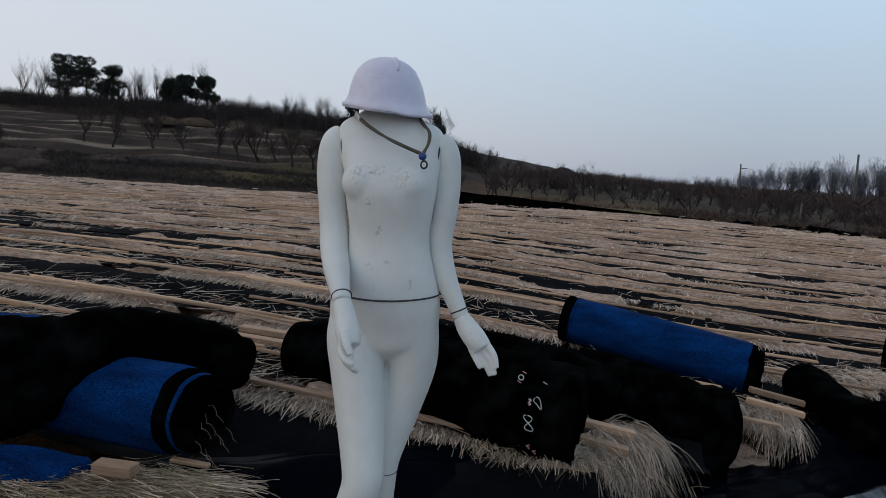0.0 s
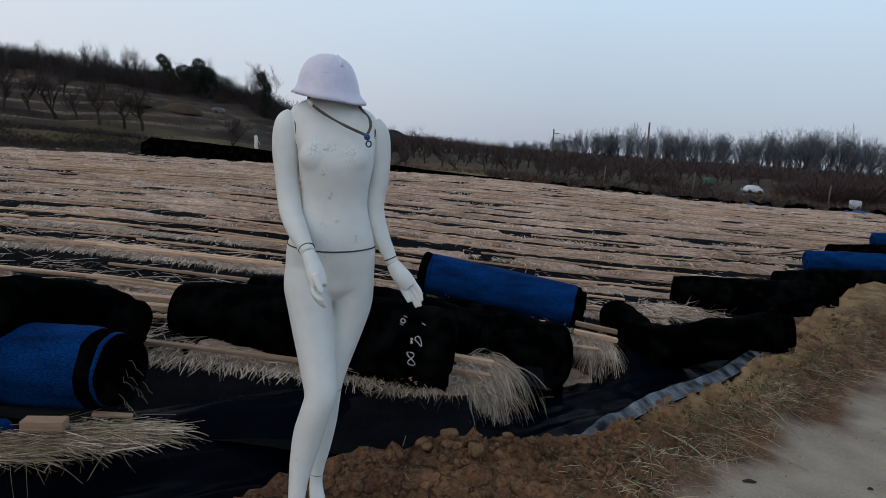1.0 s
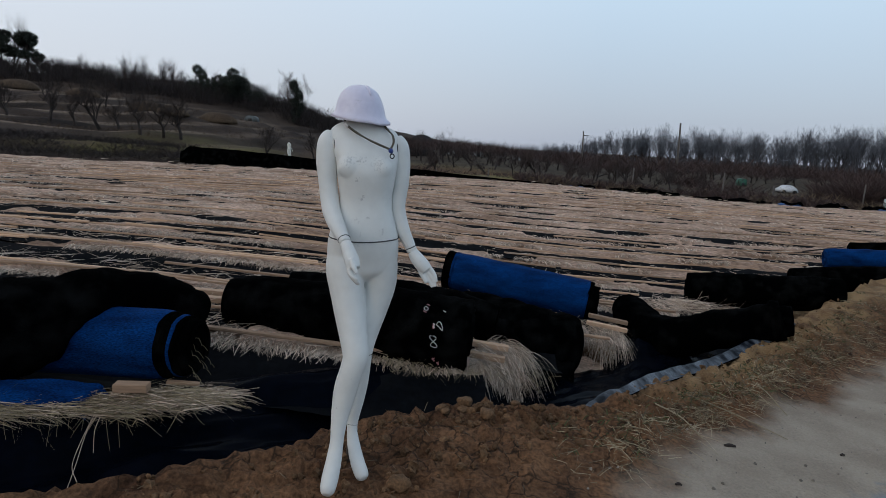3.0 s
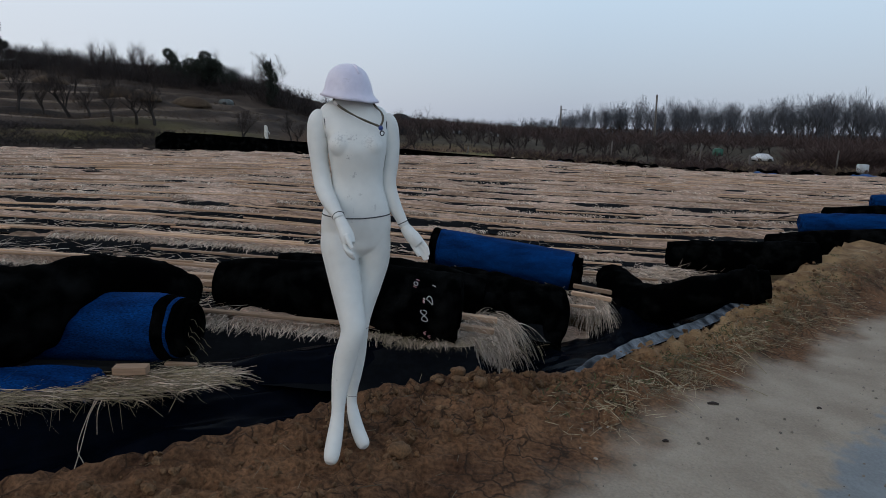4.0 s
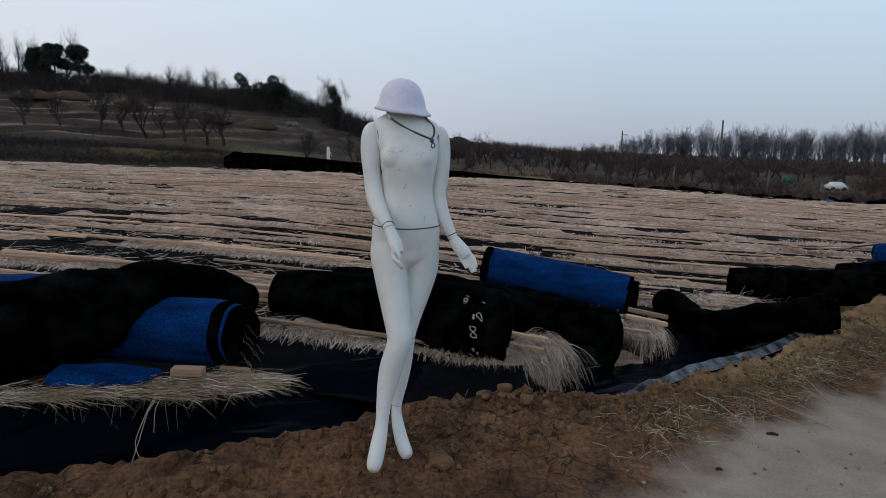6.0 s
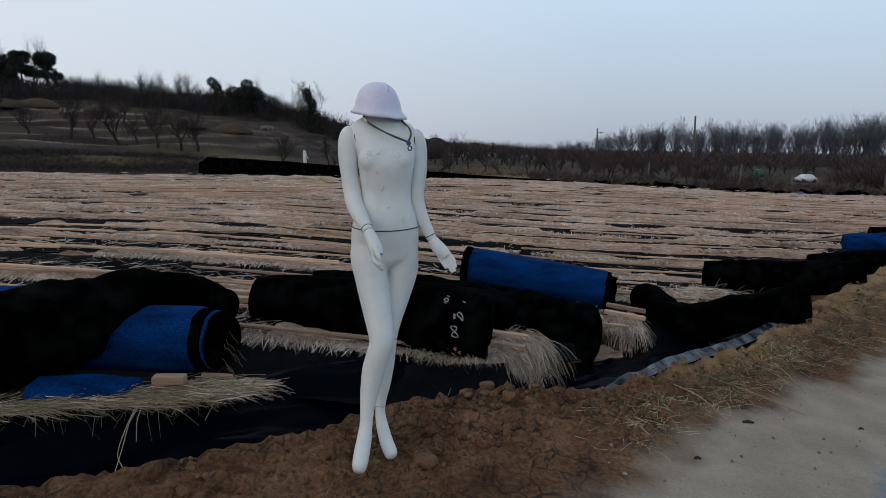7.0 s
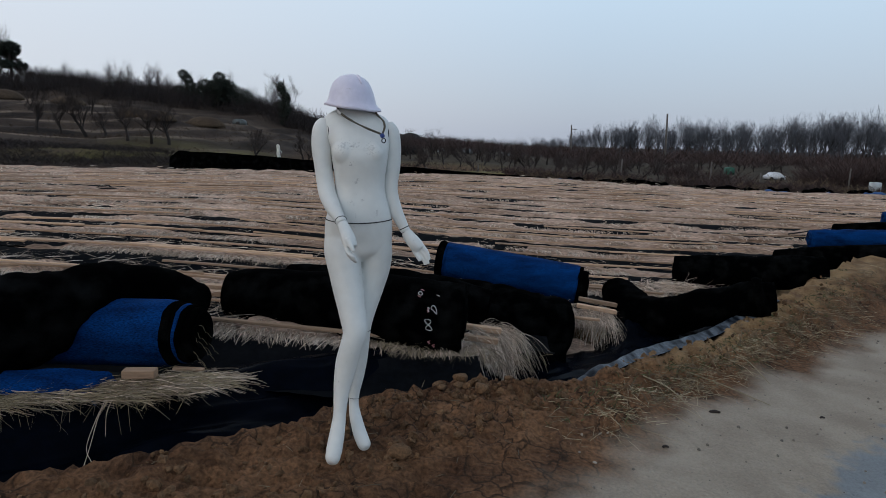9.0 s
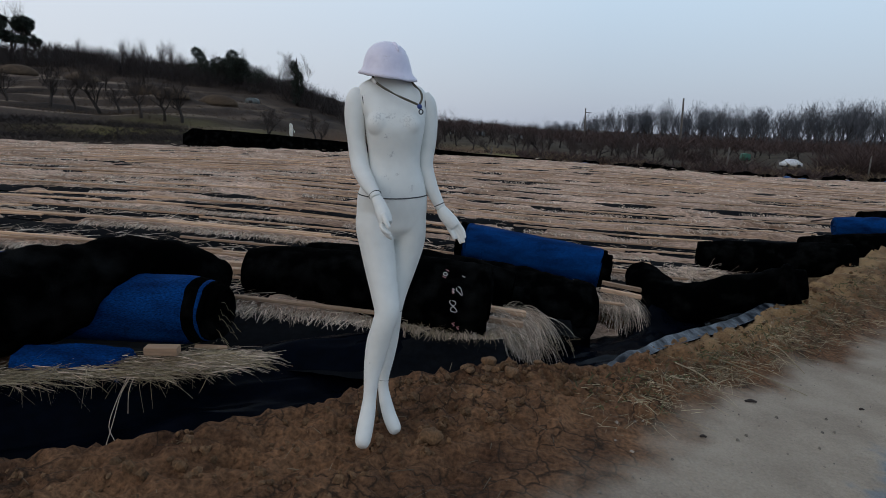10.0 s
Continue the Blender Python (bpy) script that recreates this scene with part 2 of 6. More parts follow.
# distance haze is put into this twig colour as a lighter blue-grey
M_HAZETWIG = material("hazed_twigs", (0.098, 0.104, 0.122), 0.95, 0.2, 3, 20, 0.0, object_random=0.3)
M_PINE = material("dark_needles", (0.018, 0.026, 0.018), 0.9, 0.3, 2, 20, 0.0, island=0.5)
M_THICKET = material("dark_thicket", (0.026, 0.018, 0.017), 0.95, 0.3, 2, 20, 0.0, island=0.5)
M_BRUSH = material("dry_brush", (0.060, 0.036, 0.032), 0.95, 0.3, 2, 20, 0.0, island=0.5)
M_WEED = material("dry_weed", (0.17, 0.125, 0.078), 0.9, 0.2, 2, 20, 0.0, island=0.5)
M_GREEN = material("low_green_weed", (0.075, 0.085, 0.03), 0.9, 0.2, 2, 20, 0.0, island=0.4)
M_POLE = material("weathered_pole", (0.13, 0.115, 0.105), 0.85, 0.2, 2, 40, 0.2, 0.004)
M_WHITE = material("white_metal", (0.75, 0.76, 0.78), 0.35, 0.05, bump=0)
M_GLASS = material("dark_glass", (0.02, 0.025, 0.03), 0.1, 0.05, bump=0)
M_SHED = material("dark_sheeting", (0.02, 0.022, 0.025), 0.7, 0.2)
M_TARP = material("blue_tarp", (0.02, 0.09, 0.27), 0.6, 0.2, 4, 30, 0.3, 0.02)
M_TEAL = material("green_sheeting", (0.03, 0.13, 0.085), 0.6, 0.2)
M_PALE = material("pale_film", (0.5, 0.54, 0.56), 0.4, 0.1)
M_MOUND = material("dry_turf", (0.09, 0.064, 0.043), 0.95, 0.5, 1.5, 14, 0.6, 0.05, second=(0.06, 0.042, 0.03), spec=0.1)
M_GREYSHEET = material("grey_sheeting", (0.11, 0.125, 0.125), 0.6, 0.3)
M_RUBBER = material("tyre_rubber", (0.02, 0.02, 0.02), 0.8, 0.1)


# ---- small helpers ----
rng = np.random.default_rng(7)


def smooth(a, b, v):
    u = np.clip((np.asarray(v, float) - a) / (b - a), 0, 1)
    return u * u * (3 - 2 * u)


def value_noise(x, y, seed=0):
    x, y = np.broadcast_arrays(np.asarray(x, float), np.asarray(y, float))
    xi, yi = np.floor(x), np.floor(y)
    fx, fy = x - xi, y - yi
    fx, fy = fx * fx * (3 - 2 * fx), fy * fy * (3 - 2 * fy)

    def h(a, b):
        v = np.sin(a * 127.1 + b * 311.7 + seed * 74.7) * 43758.5453
        return v - np.floor(v)
    return ((h(xi, yi) * (1 - fx) + h(xi + 1, yi) * fx) * (1 - fy) + (h(xi, yi + 1) * (1 - fx) + h(xi + 1, yi + 1) * fx) * fy) * 2 - 1


def fbm(x, y, octaves=4, seed=0):
    out, a = 0, 1.0
    for i in range(octaves):
        out = out + a * value_noise(np.asarray(x) * 2 ** i + 13.1 * i, np.asarray(y) * 2 ** i + 7.7 * i, seed + i)
        a *= 0.5
    return out


def mesh_of(name, verts, faces, mat, flat=False):
    me = bpy.data.meshes.new(name)
    me.from_pydata([tuple(v) for v in np.asarray(verts).tolist()], [], [tuple(f) for f in np.asarray(faces).tolist()] if isinstance(faces, np.ndarray) else faces)
    for m in (mat if isinstance(mat, (list, tuple)) else [mat]):
        me.materials.append(m)
    if not flat:
        me.polygons.foreach_set("use_smooth", [True] * len(me.polygons))
    me.update()
    return me


def mesh_part(name, me, parent=None, label=""):
    ob = new(name, me)
    ob.parent = parent
    if label:
        ob["label"] = label
    return ob


def part(name, bm, mat, parent=None, label="", flat=False):
    me = bpy.data.meshes.new(name)
    bmesh.ops.recalc_face_normals(bm, faces=bm.faces)
    bm.to_mesh(me)
    bm.free()
    for m in (mat if isinstance(mat, (list, tuple)) else [mat]):
        me.materials.append(m)
    if not flat:
        me.polygons.foreach_set("use_smooth", [True] * len(me.polygons))
    return mesh_part(name, me, parent, label)


def thing(name, place, label, category, group="", kind=""):
    ob = new(name)
    ob.empty_display_size = 0.1
    ob.location = place
    return tagged(ob, label, category, group, kind)


def grid_faces(nu, nv, wrap=False):
    a = np.arange(nu * nv).reshape(nu, nv)
    b = np.concatenate([a, a[:, :1]], 1) if wrap else a
    return np.stack([b[:-1, :-1], b[1:, :-1], b[1:, 1:], b[:-1, 1:]], -1).reshape(-1, 4)


def loft(bm, rings, cap=True):
    """A closed tube through rings of points."""
    rows = [[bm.verts.new(p) for p in ring] for ring in rings]
    for a, b in zip(rows, rows[1:]):
        for i in range(len(a)):
            j = (i + 1) % len(a)
            bm.faces.new((a[i], a[j], b[j], b[i]))
    if cap:
        bm.faces.new(rows[0][::-1])
        bm.faces.new(rows[-1])
    return rows


def spline(points, n):
    """Points along a smooth curve through the given rows of numbers."""
    p = np.asarray(points, float)
    p = np.vstack([2 * p[0] - p[1], p, 2 * p[-1] - p[-2]])
    out = []
    for u in np.linspace(0, len(p) - 3 - 1e-6, n):
        i = int(u)
        t = u - i
        a, b, c, d = p[i:i + 4]
        out.append(0.5 * (2 * b + (c - a) * t + (2 * a - 5 * b + 4 * c - d) * t * t + (3 * b - 3 * c + d - a) * t ** 3))
    return np.array(out)


def tube_rings(path, n=16, flat=1.0, wobble=0.0, seed=0, up=(0, 0, 1)):
    """Rings round a path of (x, y, z, radius); flat squeezes them upright."""
    path = np.asarray(path, float)
    pts, rad = path[:, :3], path[:, 3]
    tan = np.gradient(pts, axis=0)
    tan /= np.linalg.norm(tan, axis=1)[:, None] + 1e-9
    rings = []
    ang = np.linspace(0, 2 * np.pi, n, endpoint=False)
    for k, (p, t, r) in enumerate(zip(pts, tan, rad)):
        u = np.asarray(up, float)
        if abs(t @ u) > 0.95:
            u = np.array((0, -1.0, 0))
        s = np.cross(t, u)
        s /= np.linalg.norm(s)
        w = np.cross(s, t)
        rr = r * (1 + wobble * fbm(np.cos(ang) * 1.5 + k * 0.35, np.sin(ang) * 1.5 + seed, 3, seed))
        rings.append(p + (np.cos(ang) * rr)[:, None] * s + (np.sin(ang) * rr * flat)[:, None] * w)
    return rings


def tube(bm, path, n=8, **k):
    return loft(bm, tube_rings(path, n, **k))


def box(bm, size, m=Matrix(), bevel=0.0):
    made = bmesh.ops.create_cube(bm, size=1, matrix=m @ Matrix.Diagonal((*size, 1)))
    if bevel:
        edges = list({e for v in made["verts"] for e in v.link_edges})
        bmesh.ops.bevel(bm, geom=edges, offset=bevel, segments=1, affect="EDGES", profile=0.5)


def ribbons(base, way, length, width, droop, side=None):
    """Thin bent straws as pairs of quads: arrays of start, direction, length, width and sag."""
    n = len(base)
    way = way / (np.linalg.norm(way, axis=1)[:, None] + 1e-9)
    if side is None:
        side = np.cross(way, rng.normal(size=(n, 3)))
    side = side / (np.linalg.norm(side, axis=1)[:, None] + 1e-9) * width[:, None] / 2
    down = np.zeros((n, 3))
    down[:, 2] = -1
    mid = base + way * (length * 0.5)[:, None] + down * (droop * 0.3)[:, None]
    end = base + way * length[:, None] + down * droop[:, None]
    v = np.stack([base - side, base + side, mid + side, mid - side, end + side * 0.6, end - side * 0.6], 1).reshape(-1, 3)
    i = np.arange(n)[:, None] * 6
    f = np.concatenate([i + [0, 1, 2, 3], i + [3, 2, 4, 5]], 1).reshape(-1, 4)
    return v, f


def strands(base, way, length, width, sag, curl, steps=5):
    """Thin curved straws, each a strip of quads that bends sideways and sags."""
    n = len(base)
    way = way / (np.linalg.norm(way, axis=1)[:, None] + 1e-9)
    across = np.cross(way, rng.normal(size=(n, 3)))
    across = across / (np.linalg.norm(across, axis=1)[:, None] + 1e-9)
    rows = []
    for u in np.linspace(0, 1, steps):
        p = base + way * (length * u)[:, None] + across * (curl * length * u * u)[:, None]
        p[:, 2] -= sag * u * u
        rows.append(p)
    side = np.cross(way, across) * (width / 2)[:, None]
    v = np.stack([q for i, p in enumerate(rows) for q in (p - side * (1 - 0.1 * i), p + side * (1 - 0.1 * i))], 1).reshape(-1, 3)
    i = np.arange(n)[:, None] * (2 * steps)
    f = np.concatenate([i + [2 * k, 2 * k + 1, 2 * k + 3, 2 * k + 2] for k in range(steps - 1)], 1).reshape(-1, 4)
    return v, f


# ---- shape of the land ----
def road_edge(x):
    return np.interp(x, [-30, -8, -1, 0.3, 0.78, 1.22, 1.69, 2.79, 4.02, 8, 40], [-26, -9, -2.6, -0.6, 0.0, 0.38, 0.9, 1.95, 3.05, 6.5, 34])


def bank_top(x):
    return np.interp(x, [-30, -3, -1.9, -1.33, -0.98, -0.61, -0.27, -0.14, 0.12, 0.51, 0.85, 1.22, 1.72, 2.27, 3.17, 4.55, 8, 40],
                     [-21, -1.1, -0.5, -0.2, -0.04, 0.18, 0.42, 0.57, 0.8, 1.0, 1.04, 1.2, 1.66, 2.14, 3.05, 4.7, 8.2, 36])


def bed_end(x):
    return np.interp(x, [-30, -2.6, -1.9, -1.4, -0.6, 0.1, 0.64, 1.25, 1.9, 2.6, 3.6, 6.3, 30], [-16, -0.1, 0.25, 0.46, 1.1, 1.62, 1.9, 2.6, 3.1, 3.9, 5.0, 8.1, 31])


def field_z(x, y):
    near = 0.08 - 0.26 * np.tanh(np.asarray(x) / 2.8)
    far = 0.12 - 0.40 * smooth(0, 17, x) - 0.1 * smooth(-8, -20, x)
    s = smooth(3, 20, y)
    return near * (1 - s) + far * s


FIELD_FAR = 24.6


def land_z(x, y, treads=False):
    x, y = np.asarray(x, float), np.asarray(y, float)
    e, d = road_edge(x), bank_top(x)
    road = np.interp(x, [-3, 0.8, 2.0, 3, 4.5, 9], [0.13, 0.11, 0.0, -0.09, -0.18, -0.3])
    rise = np.interp(x, [-2, 0.5, 1.2, 2.3, 3.2, 5, 9], [0.03, 0.055, 0.055, 0.075, 0.17, 0.3, 0.3])
    r = (y - e) / (d - e)
    z = road + rise * smooth(0, 0.62, r)
    rough = smooth(0.02, 0.3, r) * smooth(60, 12, np.hypot(x, y))
    near = fbm(x * 3, y * 3, 4, 3)
    clods = np.abs(fbm(x * 9, y * 9, 3, 9))
    z = z + rough * (0.02 * near + 0.05 * (0.22 - clods) * smooth(0.1, 0.6, r) + 0.026 * np.abs(fbm(x * 19, y * 19, 3, 5)) - 0.011) + (1 - rough) * 0.006 * fbm(x * 2, y * 2, 4, 4)
    z = z + smooth(0.55, 0.85, r) * smooth(0.2, 0.6, x) * smooth(30, 8, x) * (0.04 * smooth(-0.08, 0.22, fbm(x * 5.5, y * 5.5, 3, 12)) - 0.028)
    z = z + smooth(0.12, 0.35, r) * smooth(0.95, 0.75, r) * smooth(0.9, 1.6, x) * smooth(30, 8, x) * 0.03 * fbm(x * 4.5, y * 4.5, 3, 15)
    # behind the bank: the sunken floor of the field
    into = smooth(0.0, 0.3, y - d + 0.05 * near)
    floor_z = field_z(x, y) - 0.42
    z = z * (1 - into) + floor_z * into
    # past the field: the hill on one hand, low land on the other
    out = smooth(FIELD_FAR, FIELD_FAR + 1.5, y)
    a = 1 - np.exp(-np.clip(-x - 8.5, 0, None) / 14)
    hill = a * (1.25 * smooth(25.2, 31, y) + 3.6 * smooth(31, 60, y) + 2.6 * smooth(58, 74, y))
    frac = hill / 0.62 - np.floor(hill / 0.62)
    if treads:
        return a * (1 - smooth(0.2, 0.36, frac) * smooth(0.85, 0.7, frac)) * smooth(29.5, 31.5, y) * smooth(64, 58, y) * smooth(0.15, 0.4, a)
    steps = np.floor(hill / 0.62) * 0.62 + 0.62 * smooth(0.35, 0.75, hill / 0.62 - np.floor(hill / 0.62))
    hill = hill * 0.35 + steps * 0.65 + a * 0.35 * fbm(x * 0.25, y * 0.25, 3, 2) * smooth(28, 40, y)
    low = -0.15 - 1.0 * smooth(0, 18, x) + 0.25 * fbm(x * 0.12, y * 0.12, 3, 8)
    low = field_z(x, y) * (1 - smooth(25, 40, y)) + low * smooth(25, 40, y)
    z = z * (1 - out) + (low + hill) * out
    return z


def land_at(x, y):
    return float(land_z(np.array([x]), np.array([y]))[0])


def growing(lo, hi, step, far_lo, far_hi, rate=1.13):
    mid = np.arange(lo, hi, step)
    a, b, s = [], [], step
    v = lo
    while v > far_lo:
        s *= rate
        v -= s
        a.append(v)
    v, s = mid[-1], step
    while v < far_hi:
        s = min(s * rate, 60)
        v += s
        b.append(v)
    return np.array(a[::-1] + list(mid) + b)


gx = growing(-1.7, 3.6, 0.028, -1500, 1500, 1.07)
gy = np.concatenate([growing(-1.0, 3.6, 0.028, -1500, 7, 1.08), np.arange(7.6, 24, 0.8), np.arange(24, 80, 0.45), growing(80, 82, 1.0, 81, 1500, 1.15)])
gy = np.unique(np.round(gy, 3))
GX, GY = np.meshgrid(gx, gy, indexing="ij")
GZ = land_z(GX, GY)
ground_mesh = mesh_of("ground", np.stack([GX, GY, GZ], -1).reshape(-1, 3), grid_faces(len(gx), len(gy)), M_GROUND)
ratio_r = (GY - road_edge(GX)) / (bank_top(GX) - road_edge(GX))
edge_n = 0.10 * fbm(GX * 2.5, GY * 2.5, 3, 21) + 0.10 * fbm(GX * 13, GY * 13, 3, 22)
masks = {
    "road": np.clip(1 - smooth(-0.21, 0.08, 0.7 * (GY - road_edge(GX)) + 0.09 * fbm(GX * 2.3, GY * 2.3, 3, 21) + 0.05 * fbm(GX * 9, GY * 9, 3, 22)) + smooth(1.3, 0.7, np.abs(GY - 59.5 + (GX - 29) * 0.35)) * smooth(24, 26, GX) * smooth(36, 34, GX), 0, 1),
    "sand": smooth(0.3, 0.8, ratio_r + edge_n) * smooth(1.3, 2.4, GX + edge_n * 2) * smooth(20, 12, GY),
    "grass": smooth(FIELD_FAR, FIELD_FAR + 1, GY) * smooth(-7.5, -12, GX),
    "tread": land_z(GX, GY, True),
    "paved": smooth(-0.95, -1.1, GY - road_edge(GX) + edge_n),
    "green": np.clip(smooth(26, 28, GY) * smooth(-23, -16, GX) * smooth(46, 30, GY) * smooth(22, 12, GX) + smooth(40, 50, GY) * smooth(-10, 0, GX), 0, 1) * smooth(56, 46, GY),
    "scrub": np.clip(smooth(40, 52, GY) * smooth(-14, -4, GX) + smooth(FIELD_FAR + 0.5, FIELD_FAR + 1.5, GY) * smooth(7, 12, GX) * smooth(36, 30, GY), 0, 1),
}
for key, v in masks.items():
    at_ = ground_mesh.attributes.new(key, "FLOAT", "POINT")
    at_.data.foreach_set("value", v.reshape(-1).astype(np.float32))
ground = tagged(new("ground", ground_mesh), "bare brown earth bank, sandy road and dry grass land", "ground", kind="structure")


# ---- plastic in the ditch and between the beds ----
def plastic_ditch():
    xs = np.linspace(-3.0, 3.6, 200)
    a = np.stack([xs, bank_top(xs) - 0.03], 1)
    b = np.stack([xs - 0.12, bed_end(xs - 0.12) + 0.28], 1)
    vs = np.linspace(0, 1, 46)
    P = a[:, None] * (1 - vs)[None, :, None] + b[:, None] * vs[None, :, None]
    X, Y = P[..., 0], P[..., 1]
    top = field_z(X, Y)
    lie = smooth(1.0, 1.7, xs)[:, None]
    lip = land_z(X[:, :1], Y[:, :1]) - 0.05 + 0.035 * lie
    soft = np.convolve(np.pad(lip[:, 0], 12, mode="edge"), np.ones(25) / 25, mode="valid")[:, None]
    lip = lip * (1 - lie) + (soft + 0.01) * lie
    prof_bank = 1 - smooth(0, 1, (vs[None] - (0.09 + 0.025 * np.sin(xs * 7)[:, None]) * lie) / 0.3)
    prof_bed = smooth(0.55, 0.93, vs)[None]
    z = (top - 0.24) * (1 - prof_bank) + lip * prof_bank
    hollow = (0.27 * smooth(0.72, 1.0, xs) * smooth(2.3, 1.9, xs))[:, None]
    z = z * (1 - prof_bed) + (top - 0.05 - hollow) * prof_bed
    folds = 0.04 * np.abs(fbm(X * 1.3 + Y * 0.6, Y * 5 - X * 4, 2, 31)) + 0.05 * fbm(X * 1.2, Y * 1.2, 2, 33) + 0.012 * np.abs(fbm(X * 3 + Y * 2, Y * 15 - X * 11, 3, 35))
    z = z + folds * (0.35 + 0.65 * smooth(0.03, 0.2, vs) * smooth(1.0, 0.8, vs)) * (1 - 0.7 * lie * smooth(0.4, 0.15, vs)[None]) + 0.007 * np.abs(fbm(X * 16 - Y * 5, Y * 3, 2, 37)) * lie
    me = mesh_of("plastic_sheet", np.stack([X, Y, z], -1).reshape(-1, 3), grid_faces(len(xs), len(vs)), M_PLASTIC)
    tagged(new("plastic_sheet", me), "wrinkled glossy black plastic sheet lining the ditch", "plastic sheet")
    # the margin that lies flat along the bank's crest, puckered crosswise, with the sky's reflection as its colour
    keep = xs > 1.02
    w = vs < 0.125
    dx, dy = X[keep][:, w], Y[keep][:, w]
    dz = z[keep][:, w] + 0.008 + 0.007 * np.abs(fbm(dx * 9 - dy * 4, dy * 2 + dx * 2, 3, 38)) * smooth(0.0, 0.05, vs[w])[None]
    me = mesh_of("plastic_margin", np.stack([dx, dy, dz], -1).reshape(-1, 3), grid_faces(dx.shape[0], dx.shape[1]), M_SKYSHEEN)
    tagged(new("plastic_margin", me), "puckered margin of black plastic along the bank, sky reflection painted in", "plastic sheet")


plastic_ditch()

PITCH, SLANT = 1.17, 0.05


def bed_front(k, x):
    return 1.72 + PITCH * k + SLANT * np.asarray(x)


def bed_right(k):
    xs = np.linspace(-8, 30, 1500)
    inside = bed_front(k, xs) + 0.3 > bed_end(xs)
    return float(xs[inside].max())


def bed_left(k):
    return -4.5 - max(0, k) * 1.35 - 1.0


# Black furrow film; its raised edge also draws the shade under the straw fronts.
def make_strip(k):
    x1 = bed_right(k) - (0.75 if k == 1 else 0.1)
    xs = np.arange(bed_left(k), x1, 0.07 if k < 7 else 0.2)
    vs = np.linspace(0, 1, 8)
    X = np.repeat(xs[:, None], len(vs), 1)
    Y = bed_front(k, X) - 0.64 + 0.69 * vs[None]
    z = field_z(X, Y) - 0.15 + (0.122 - 0.058 * float(smooth(2, 6, k))) * smooth(0.35, 0.85, vs[None]) + 0.05 * smooth(0.3, 0.0, vs[None]) + 0.02 * np.abs(fbm(X * 1.2, Y * 9, 3, 40 + k)) + 0.01 * fbm(X * 9, Y * 9, 2, 44)
    me = mesh_of("plastic_strip", np.stack([X, Y, z], -1).reshape(-1, 3), grid_faces(len(xs), len(vs)), M_FILM)
    tagged(new("plastic_strip", me), "dull black plastic film between beds, also standing in for shade under the straw", "plastic sheet", "films between the beds")


for k in range(0, 20):
    make_strip(k)


# ---- straw-covered beds ----
LATH_MESHES = []
for i in range(5):
    bm = bmesh.new()
    box(bm, (1.75 + 0.12 * i, 0.034 + 0.006 * (i % 3), 0.02), bevel=0.003)
    for v in bm.verts:
        v.co.z += 0.012 * math.sin(v.co.x * 1.3 + i)
    me = bpy.data.meshes.new("lath")
    bm.to_mesh(me)
    bm.free()
    me.materials.append(M_LATH)
    LATH_MESHES.append(me)

WIDTH = 0.74


